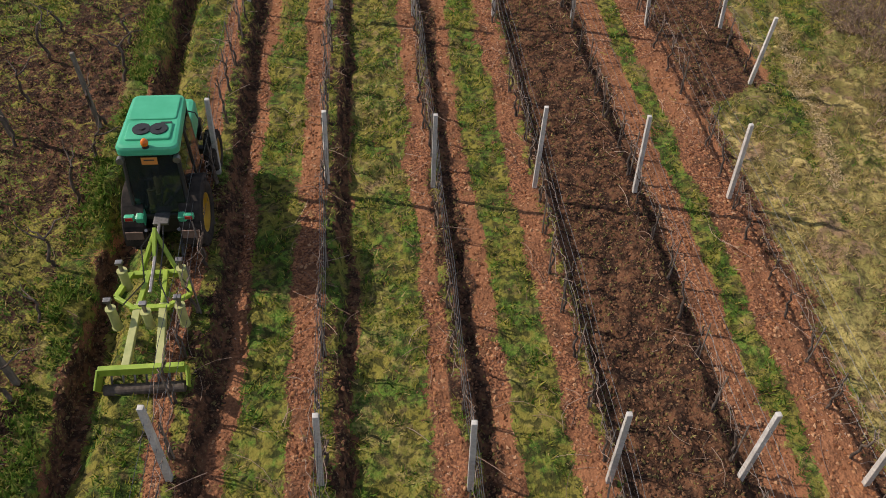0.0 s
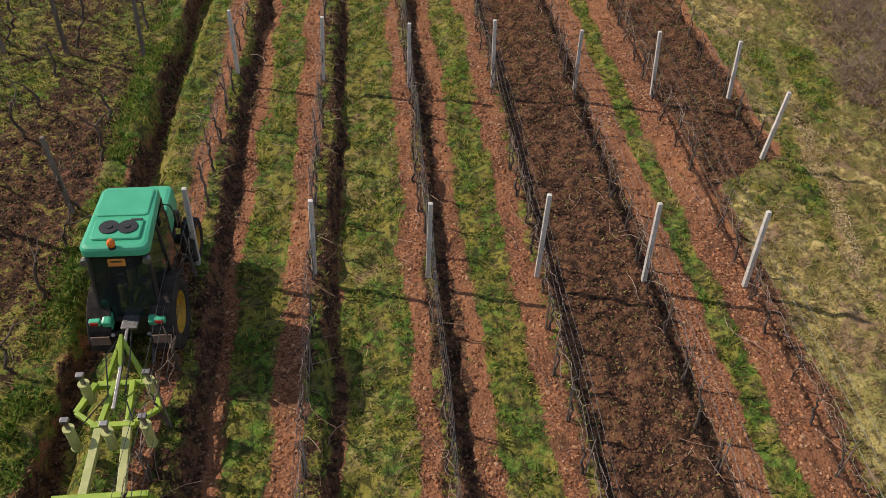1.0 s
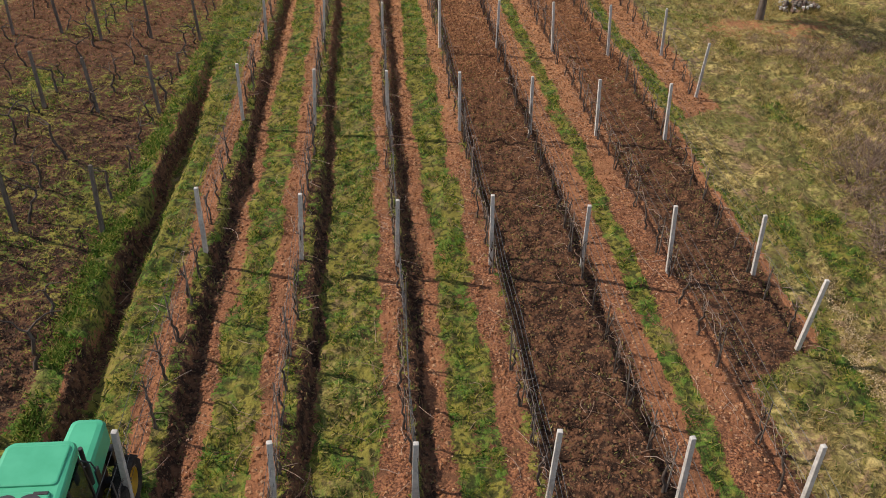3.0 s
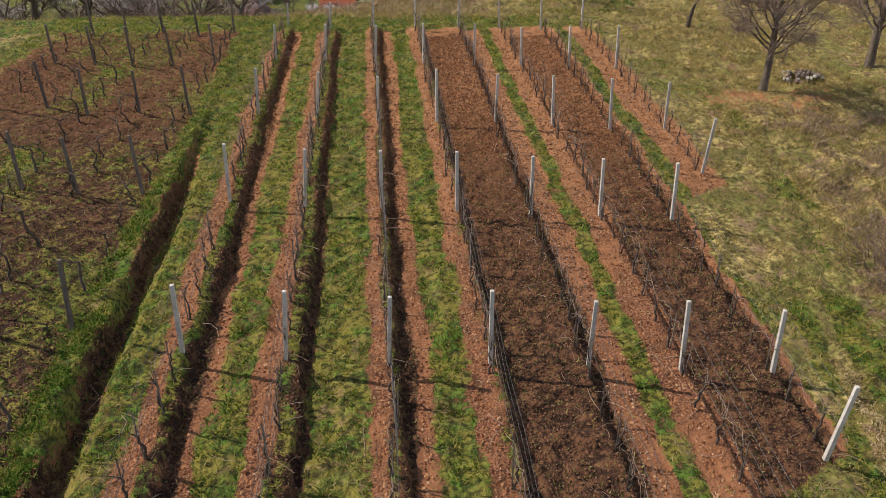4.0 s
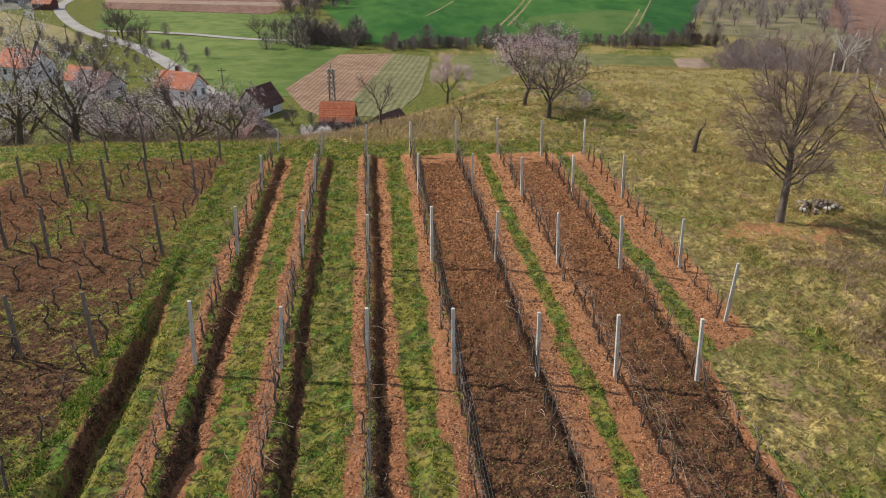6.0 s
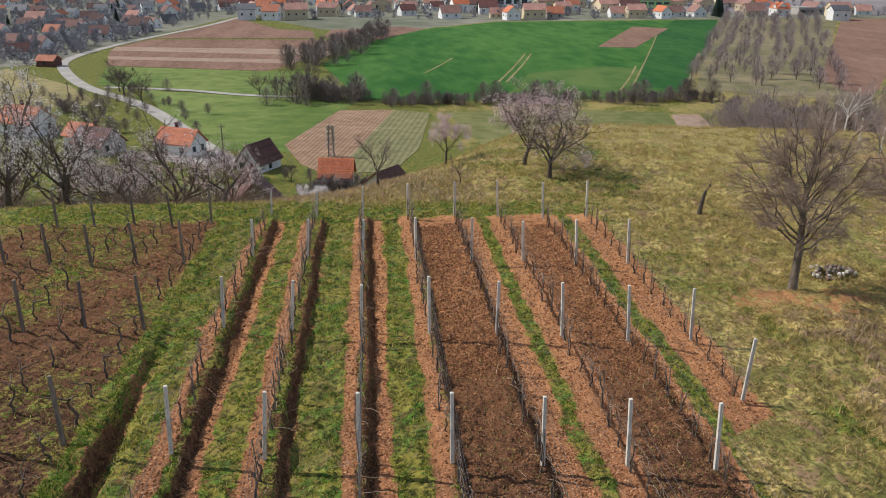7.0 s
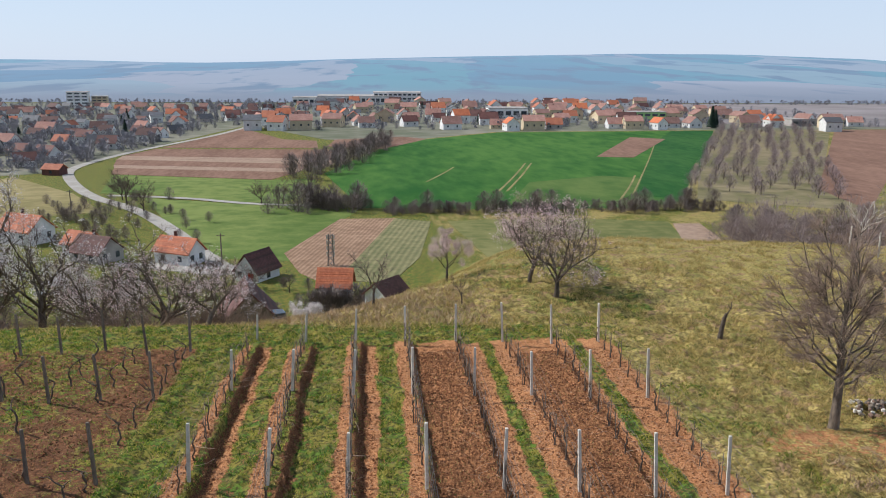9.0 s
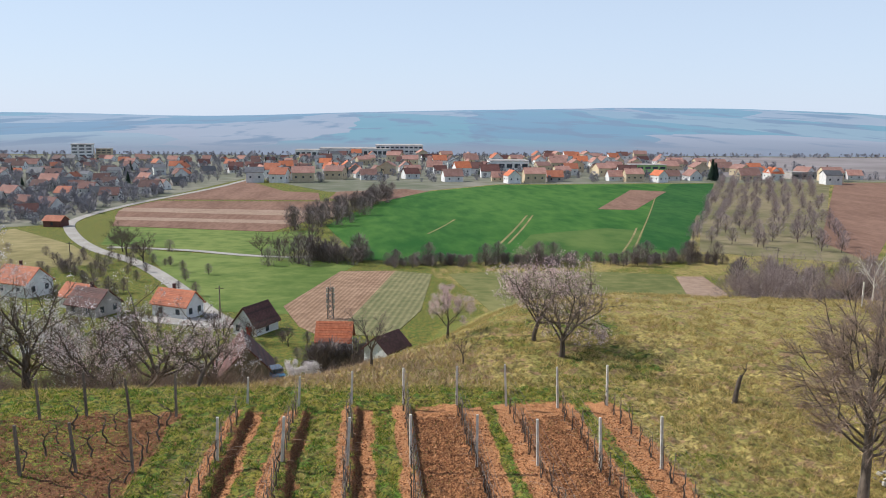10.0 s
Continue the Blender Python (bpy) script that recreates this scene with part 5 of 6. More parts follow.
def round_tree(seed, height, wide, trunk_r, limbs=24, second=11, third=9, fine=5):
    """A bare tree with a clear stem, a leader and a rounded crown of fine twigs. Returns wood and twigs."""
    r = random.Random(seed)
    wood, twigs = [], []
    mid, rise = Vector((0, 0, 0.60 * height)), 0.42 * height
    lead = [Vector((0, 0, -0.3)), Vector((0.02, 0, 0.10 * height)), Vector((0.06, 0.03, 0.24 * height)), Vector((0.0, 0.1, 0.45 * height)), Vector((0.12, 0.05, 0.70 * height)), Vector((0.05, 0, 0.93 * height))]
    wood.append(tube([p[:] for p in lead], [trunk_r * f for f in (1.35, 1.0, 0.92, 0.55, 0.28, 0.08)], 9))

    def on_lead(z):
        k = max(i for i in range(len(lead) - 1) if lead[i].z <= z)
        return lead[k].lerp(lead[k + 1], (z - lead[k].z) / (lead[k + 1].z - lead[k].z))

    def arc(a, b, lift, n):
        c = (a + b) / 2 + Vector((r.gauss(0, 0.08), r.gauss(0, 0.08), lift)) * (b - a).length
        return [a.lerp(c, u).lerp(c.lerp(b, u), u) + Vector((r.gauss(0, 0.012), r.gauss(0, 0.012), r.gauss(0, 0.012))) * (b - a).length * (0 < i < n - 1) for i, u in ((i, i / (n - 1)) for i in range(n))]

    for k in range(limbs):
        u = (k + 0.5) / limbs
        turn, up = 2.4 * k + r.gauss(0, 0.25), -0.30 + 1.55 * u + r.gauss(0, 0.08)
        way = Vector((math.cos(turn) * math.cos(up), math.sin(turn) * math.cos(up), math.sin(up)))
        start = on_lead(height * (0.20 + 0.36 * u ** 1.2))
        reach = r.uniform(0.82, 1.02)
        end = mid + Vector((way.x * wide * reach, way.y * wide * reach, way.z * rise * reach))
        rad = trunk_r * (0.33 - 0.12 * u)
        limb = arc(start, end, -0.16, 8)
        wood.append(tube([p[:] for p in limb], np.linspace(rad, 0.012, 8), 5))
        for _ in range(second):
            v = r.uniform(0.25, 0.98)
            i = min(int(v * 7), 6)
            a = limb[i].lerp(limb[i + 1], v * 7 - i)
            out = (way + Vector((r.gauss(0, 0.55), r.gauss(0, 0.55), r.gauss(0.12, 0.4)))).normalized()
            b = a + out * r.uniform(0.5, 1.35) * (1.15 - 0.5 * v) * wide / 2.7
            bough = arc(a, b, -0.05, 4)
            wood.append(tube([p[:] for p in bough], np.linspace(0.018, 0.007, 4), 4))
            for _ in range(third):
                w = r.uniform(0.15, 1.0)
                j = min(int(w * 3), 2)
                c = bough[j].lerp(bough[j + 1], w * 3 - j)
                way3 = (out + Vector((r.gauss(0, 0.6), r.gauss(0, 0.6), r.gauss(0.15, 0.5)))).normalized()
                d = c + way3 * r.uniform(0.25, 0.62)
                twigs.append(tube([c[:], ((c + d) / 2 + Vector((0, 0, -0.02)))[:], d[:]], (0.008, 0.006, 0.004), 3))
                for _ in range(fine):
                    e = c.lerp(d, r.uniform(0.2, 1.0))
                    f = e + (way3 + Vector((r.gauss(0, 0.6), r.gauss(0, 0.6), r.gauss(0.1, 0.5)))).normalized() * r.uniform(0.12, 0.32)
                    twigs.append(tube([e[:], f[:]], (0.0055, 0.003), 3))
    return joined(wood), joined(twigs)


def bare_round(label, seed, height, wide, trunk_r, x, y, turn, **kw):
    wood, twigs = round_tree(seed, height, wide, trunk_r, **kw)
    ob = thing("bare_tree", Matrix(), label, "tree")
    part("trunk", mesh_of("trunk", *wood, TAN_BARK, True), None, ob, "grey-brown bark trunk and limbs")
    part("crown", mesh_of("crown", *twigs, TREE_TWIG), None, ob, "dense reddish brown twigs")
    ob.matrix_world = pose(x, y, float(land(x, y)), 0, 0, turn)
    return ob


def spray_tree(name, label, group, seed, height, wide, material, n, width, trunk_r=0.13):
    """A bare valley tree: forked stem and a crown of many narrow twig sprays."""
    r = random.Random(seed)
    wood = [tube([(0, 0, -0.3), (0.04, 0, height * 0.2), (0.02, 0.05, height * 0.42)], (trunk_r, trunk_r * 0.8, trunk_r * 0.5), 6)]
    q = np.random.default_rng(seed)
    for k in range(9):
        a, z = 2.4 * k, height * (0.18 + 0.03 * k)
        d = wide * r.uniform(0.5, 0.85)
        wood.append(tube([(0.02, 0.02, z), (d * 0.5 * math.cos(a), d * 0.5 * math.sin(a), z + height * 0.16), (d * math.cos(a), d * math.sin(a), z + height * r.uniform(0.3, 0.42))], (trunk_r * 0.4, trunk_r * 0.25, trunk_r * 0.08), 4))
    ob = thing(name, Matrix(), label, "tree", group)
    part("trunk", mesh_of("trunk", *joined(wood), BARK, True), None, ob, "dark bark trunk and limbs")
    part("crown", mesh_of("crown", *sprays(q, n, height, wide, width), material), None, ob, "haze of bare fine twigs")
    return ob


def sprays(r, n, height, wide, width):
    """Narrow pointed twig sprays that fan up and out from the limbs of a rounded crown."""
    a, u, w = r.uniform(0, 6.28, n), r.random(n), r.random(n) ** 0.6
    swell = wide * np.sqrt(np.clip(1 - (1.9 * u - 0.95) ** 2 * 0.75, 0.1, 1)) * w
    tip = np.stack([swell * np.cos(a), swell * np.sin(a), height * (0.22 + 0.78 * u) * (1 - 0.12 * w) + r.normal(0, 0.03 * height, n)], -1)
    back = np.stack([-np.cos(a) * (0.3 + w), -np.sin(a) * (0.3 + w), -0.9 - 0.6 * u], -1) + r.normal(0, 0.35, (n, 3))
    foot = tip + back * (0.095 * height * r.uniform(0.5, 1.2, n))[:, None]
    middle = foot * 0.45 + tip * 0.55
    side = np.stack([-np.sin(a), np.cos(a), r.normal(0, 0.5, n)], -1) * r.uniform(width[0], width[1], n)[:, None]
    return np.stack([foot, middle + side, tip, middle - side], 1).reshape(-1, 3), np.arange(4 * n).reshape(-1, 4)


def stand(ob, x, y, turn=0.0, scale=1.0, sink=0.0, z=None):
    ob.matrix_world = pose(x, y, (float(land(x, y)) if z is None else z) - sink, 0, 0, turn) @ Matrix.Scale(scale, 4)
    return ob


def plant(ob, places):
    """Sets ob at the first place, copies at the others: x, y, turn, scale."""
    first = None
    for x, y, turn, s in places:
        if first is None:
            first = stand(ob, x, y, turn, s)
        else:
            c = copy_thing(ob, pose(x, y, float(land(x, y)), 0, 0, turn))
            c.matrix_world = pose(x, y, float(land(x, y)), 0, 0, turn) @ Matrix.Scale(s, 4)


bare_round("large bare tree with a wide twiggy crown on a meadow", 5, 7.6, 2.35, 0.16, 17.2, 26.8, 20)
bare_round("bare leafless tree with thick limbs beside a rubble heap", 9, 8.0, 2.5, 0.20, 23.9, 29.9, 140, limbs=20)
stand(tree_thing("almond_tree", "spreading tree in thin pink bloom on dry grass", "tree", "trees in bloom", 14, 5.4, 0.15, PINK, 5, 0.06, 0.026, share=0.08, clear=0.18, limbs=8, forks=(8, 7, 5), spread=1.3), 10.9, 43.9, 60, 1.22)
stand(tree_thing("almond_tree", "pink flowering almond tree behind a bare one", "tree", "trees in bloom", 15, 5.2, 0.13, PINK, 9, 0.09, 0.03, share=0.22, clear=0.22, limbs=8, forks=(8, 7, 5), spread=1.15), 10.0, 47.0, 10, 1.25)
stand(tree_thing("almond_tree", "small pale pink flowering tree on the slope", "tree", "trees in bloom", 16, 4.2, 0.10, PINK, 9, 0.08, 0.026, share=0.5, clear=0.25, limbs=6, forks=(5, 5, 5), spread=0.75), 5.4, 50.0, 10, 1.0)
stand(tree_thing("young_tree", "bare young tree with rising branches", "tree", "", 17, 4.2, 0.09, clear=0.24, limbs=5, forks=(6, 5, 4), spread=0.7), 0.8, 43.2, 40)
stand(tree_thing("sapling", "thin bare sapling on the meadow", "tree", "", 18, 2.7, 0.045, clear=0.25, limbs=5, forks=(5, 4, 3), spread=0.6), 5.5, 42.4, 10)
stand(tree_thing("birch", "slender bare birch with pale branches at the crest", "tree", "", 19, 5.2, 0.08, bark=CONCRETE, twig=CONCRETE, clear=0.3, limbs=7, forks=(5, 4), levels=3, spread=0.7, thin=0.012), 39.0, 60.5, 0)
white_a = tree_thing("plum_tree", "old orchard tree with dark limbs in white bloom", "tree", "plum trees in bloom", 21, 6.0, 0.18, BLOSSOM, 7, 0.06, 0.026, share=0.14, clear=0.24, limbs=6, forks=(6, 6, 5), spread=1.0)
white_b = tree_thing("plum_tree", "old orchard tree with dark crooked limbs in thin bloom", "tree", "plum trees in bloom", 22, 5.4, 0.17, PINK, 7, 0.06, 0.026, share=0.16, clear=0.26, limbs=5, forks=(6, 6, 5), spread=1.05, lean=0.5)
white_c = tree_thing("plum_tree", "white flowering tree with a dense crown", "tree", "plum trees in bloom", 23, 6.4, 0.18, BLOSSOM, 9, 0.075, 0.027, share=0.3, clear=0.24, limbs=7, forks=(6, 5, 5), spread=0.95)
plant(white_b, [(-12.3, 48.0, 0, 1.6), (-8.3, 44.0, 100, 1.05), (-15.5, 53, 200, 1.6), (-23, 50, 260, 1.5), (-14.2, 50, 300, 1.4)])
plant(white_a, [(-13.6, 56.0, 30, 1.7), (-17.8, 46.5, 120, 1.6), (-26.5, 58, 220, 1.6), (-10.5, 60, 60, 1.5), (-18, 68, 10, 1.4), (-24, 74, 80, 1.4)])
plant(white_c, [(-20.6, 45.2, 0, 1.6), (-22.5, 58.0, 90, 1.7), (-28.5, 49.0, 10, 1.6), (-20.5, 64, 160, 1.6), (-31, 62, 160, 1.3), (-36, 70, 60, 1.3)])
plant(tree_thing("plum_tree", "small white flowering bush tree above a red roof", "tree", "plum trees in bloom", 24, 3.0, 0.06, BLOSSOM, 10, 0.09, 0.03, clear=0.2, limbs=5, forks=(5, 5, 4)), [(-3.6, 52, 0, 0.9), (-34, 66, 90, 1.6)])
# valley trees
FAR_TWIGS = islands("far_twigs", [(0.14, 0.112, 0.102), (0.20, 0.16, 0.147), (0.26, 0.212, 0.197)])
bare_big = tree_thing("valley_tree", "bare tree beside a field lane in the valley", "tree", "bare valley trees", 31, 9.0, 0.22, clear=0.18, thin=0.024, limbs=7, forks=(7, 6, 5), spread=0.8)
bare_low = spray_tree("valley_tree", "low bare bushy tree in the valley", "bare valley trees", 32, 6.0, 2.6, FAR_TWIGS, 900, (0.02, 0.05))
rng = random.Random(8)
plant(bare_big, [(-17, 233, 0, 1.5), (-24.5, 236, 50, 1.05), (-31, 238, 90, 1.0), (-69, 238, 140, 1.5), (-61, 226, 20, 1.2), (-73, 248, 80, 1.1), (-21, 118, 30, 0.6), (-13.5, 138, 70, 0.55), (-28, 150, 10, 0.6),
                 (57.7, 90, 0, 0.9), (64, 96, 50, 1.0), (52, 84, 130, 0.7), (72, 108, 30, 1.0), (-38, 150, 70, 0.8), (-34, 120, 10, 0.7), (-52, 118, 50, 0.9), (-44, 96, 130, 0.8)]
      + [(rng.uniform(-62, -18), rng.uniform(80, 152), 33 * k, rng.uniform(0.55, 0.9)) for k in range(26)])
low = [(-8 + 1.4 * k, 229 + rng.uniform(-3, 3), 40 * k, rng.uniform(0.5, 1.0)) for k in range(7)]
low += [(-27 + 3.2 * k + rng.uniform(-1, 1), 300 + 12 * k + rng.uniform(-8, 8), 50 * k, rng.uniform(0.9, 1.6)) for k in range(12)]
low += [(6 + 1.6 * k + rng.uniform(-2, 2), 219 + rng.uniform(-4, 4), 70 * k, rng.choice((0.35, 0.5, 0.6, 0.8, 1.1))) for k in range(62) if rng.random() < 0.8]
low += [(-60 + rng.uniform(-22, 22), 205 + rng.uniform(-25, 18), 70 * k, rng.uniform(0.35, 0.7)) for k in range(26)]
low += [(70 + rng.uniform(-18, 40), 135 + rng.uniform(-35, 50), 70 * k, rng.uniform(0.7, 1.4)) for k in range(34)]
low += [(-20 + rng.uniform(-14, 20), 120 + rng.uniform(-18, 22), 70 * k, rng.uniform(0.25, 0.5)) for k in range(16)]
low += [(-9 + 1.3 * k, 121 + rng.uniform(-2, 2), 70 * k, rng.uniform(0.3, 0.42)) for k in range(10)]
plant(bare_low, [p for p in low if not (p[0] > 40 and p[1] < 208 and p[0] < 0.44 * p[1] + 3)])
orchard = spray_tree("orchard_tree", "bare orchard tree with pinkish grey twigs in a row", "orchard trees", 33, 5.6, 2.5, islands("pink_grey_twigs", [(0.23, 0.178, 0.175), (0.29, 0.228, 0.225), (0.36, 0.29, 0.287)]), 420, (0.025, 0.07))
spots = []
for row in range(8):
    for k in range(22):
        u, w = row / 7, k / 21
        near_p = Vector((107 + 36 * u, 262 - 28 * u))
        far_p = Vector((247 + 66 * u, 560 + 10 * u))
        q = near_p.lerp(far_p, w)
        if rng.random() > 0.12:
            spots.append((q.x + rng.gauss(0, 1.2), q.y + rng.gauss(0, 2), rng.uniform(0, 360), rng.uniform(0.9, 1.35)))
plant(orchard, spots)


def soft_woods(name, label, places, material, seed, n=170, width=(0.10, 0.26)):
    """Far bare trees and hedges: a stem and a crown of twig sprays, several patterns, all in one mesh."""
    r = np.random.default_rng(seed)
    kinds = []
    for _ in range(6):
        stem = tube([(0, 0, -0.4), (0.05, 0, 1.4), (0, 0.05, 3.6)], (0.14, 0.10, 0.04), 4)
        kinds.append(joined([sprays(r, n, 5.6, 2.3, width), stem]))
    out = []
    for k, (x, y, turn, size) in enumerate(places):
        v, f = kinds[k % 6]
        c, d = math.cos(turn), math.sin(turn)
        q = np.stack([v[:, 0] * c - v[:, 1] * d, v[:, 0] * d + v[:, 1] * c, v[:, 2]], -1) * size
        out.append((q + (x, y, float(slope(x, y)) - 0.2 - 0.8 * size), f))
    return tagged(new(name, mesh_of(name, *joined(out), material)), label, "trees", kind="stuff")


def wood_of(name, label, places, twig, seed, thin=0.035, **kw):
    """Far thickets and woods: several patterns of small bare tree, set down many times, in one mesh."""
    kinds = []
    for k in range(4):
        wood, fine, _ = grow(seed + k, 6.0, 0.12, clear=0.12, limbs=7, spread=0.95, thin=thin, **(kw or {'levels': 3, 'forks': (6, 5)}))
        kinds.append(joined([wood, fine]))
    out = []
    for n, (x, y, turn, s) in enumerate(places):
        v, f = kinds[n % 4]
        c, d = math.cos(turn), math.sin(turn)
        q = np.stack([v[:, 0] * c - v[:, 1] * d, v[:, 0] * d + v[:, 1] * c, v[:, 2]], -1) * s
        out.append((q + (x, y, float(slope(x, y)) - 0.2), f))
    return tagged(new(name, mesh_of(name, *joined(out), twig)), label, "trees", kind="stuff")


rng = random.Random(77)
brush = [(rng.uniform(4, 98), 221 + rng.gauss(0, 2.5), rng.uniform(0, 6), rng.uniform(0.35, 0.8)) for _ in range(170)]
brush += [(-12 + rng.gauss(0, 6), 229 + rng.gauss(0, 4), rng.uniform(0, 6), rng.uniform(0.8, 1.9)) for _ in range(30)]
brush += [(rng.uniform(-9, 5), rng.uniform(121.5, 124), rng.uniform(0, 6), rng.uniform(0.8, 1.25)) for _ in range(30)]
brush += [(-24 + 35 * u + rng.gauss(0, 4), 300 + 150 * u + rng.gauss(0, 9), rng.uniform(0, 6), rng.uniform(1.1, 2.2)) for u in np.linspace(0, 1, 46)]
brush += [(rng.uniform(-112, -52), rng.uniform(168, 250), rng.uniform(0, 6), rng.uniform(0.45, 1.0)) for _ in range(60)]
brush += [(rng.uniform(-66, -16), rng.uniform(70, 150), rng.uniform(0, 6), rng.uniform(0.5, 1.0)) for _ in range(60)]
brush += [(rng.uniform(62, 140), rng.uniform(96, 200), rng.uniform(0, 6), rng.uniform(0.9, 1.7)) for _ in range(110)]
soft_woods("brushwood", "bare brown brushwood and hedges along fields and lanes", [p for p in brush if not (p[0] > 40 and p[1] < 208 and p[0] < 0.44 * p[1] + 3) and not (-34 < p[0] < -8 and 143 < p[1] < 170)], FAR_TWIGS, 600, 480, (0.025, 0.065))
wood_of("birch_copse", "copse of bare mauve-brown birches behind the meadow's crest", [(rng.uniform(36, 66), rng.uniform(66, 92), rng.uniform(0, 6), rng.uniform(0.9, 1.5)) for _ in range(30)],
        islands("birch_twigs", [(0.19, 0.145, 0.135), (0.27, 0.21, 0.2), (0.36, 0.29, 0.275)]), 660, 0.011, levels=4, forks=(7, 6, 4))
stump = thing("dead_tree", pose(17.1, 36.4, float(land(17.1, 36.4)), 0, 4, 0), "short broken dead tree trunk on dry grass", "tree")
part("trunk", mesh_of("trunk", *joined([tube([(0, 0, -0.2), (0.02, 0, 0.5), (0.08, 0.02, 1.0), (0.14, 0, 1.25)], (0.15, 0.11, 0.10, 0.07), 8), tube([(0.12, 0, 1.15), (0.35, 0.05, 1.5), (0.3, 0.0, 1.8), (0.45, 0.1, 1.95)], (0.05, 0.035, 0.02, 0.01), 5), tube([(0.3, 0, 1.5), (0.12, 0, 1.7)], (0.025, 0.01), 4)]), BARK, True), None, stump)


def bush(name, seed, n, reach, height, material, label, x, y, group=""):
    """A thicket of many thin stems from one foot."""
    r = random.Random(seed)
    out = []
    for _ in range(n):
        a, d = r.uniform(0, 6.28), r.random() ** 0.5 * reach
        fx, fy = d * math.cos(a), d * math.sin(a)
        h = height * r.uniform(0.4, 1.0) * (1 - 0.4 * d / reach)
        q = [(fx, fy, -0.1), (fx + r.gauss(0, 0.12) + 0.15 * fx, fy + r.gauss(0, 0.12) + 0.15 * fy, h * 0.5), (fx + r.gauss(0, 0.25) + 0.35 * fx, fy + r.gauss(0, 0.25) + 0.35 * fy, h)]
        out.append(tube(q, (0.016, 0.011, 0.005), 3))
        for _ in range(3):
            b = q[1] if r.random() < 0.5 else q[2]
            out.append(tube([b, (b[0] + r.gauss(0, 0.25), b[1] + r.gauss(0, 0.25), b[2] + r.uniform(0, 0.4))], (0.008, 0.003), 3))
    ob = new(name, mesh_of(name, *joined(out), material))
    ob.matrix_world = pose(x, y, float(land(x, y)), 0, 0, r.uniform(0, 360))
    return tagged(ob, label, "bush", group)


for k, (x, y, n, rad, h) in enumerate([(14.4, 8.2, 210, 1.6, 1.2), (15.0, 12.0, 190, 1.5, 1.1), (15.4, 5.5, 210, 1.7, 1.3), (-9.5, 48, 300, 2, 2.0), (-7, 50, 260, 1.8, 1.8), (-12, 44, 300, 2.4, 1.2), (-16, 45, 300, 2.4, 1.2), (-21, 46, 300, 2.6, 1.3), (-5.2, 55, 260, 2.2, 1.8), (-2, 58, 240, 2.2, 1.6), (1, 62, 240, 2.2, 1.6)]):
    bush("thicket", 300 + k, n, rad, h, BUSH, "tangled bare brushwood on the slope", x, y, "thickets")

# rubble heap
rng = random.Random(5)
heap = thing("rubble_heap", pose(19.6, 28.3, float(land(19.6, 28.3))), "low heap of pale rubble stones and branches", "rubble heap")
for k in range(60):
    a, d = rng.uniform(0, 6.28), rng.random() ** 0.5
    bm = bmesh.new()
    s = rng.uniform(0.07, 0.17)
    box(bm, (s * 1.5, s * 1.1, s * 0.8), (1.2 * d * math.cos(a), 0.7 * d * math.sin(a), 0.28 * (1 - d) + 0.05), (rng.uniform(0, 90), rng.uniform(0, 90), rng.uniform(0, 360)), bevel=s * 0.2, taper=rng.uniform(0.6, 1))
    part("stone", bm, (CONCRETE, DUSTY, WEATHERED)[k % 3], heap)


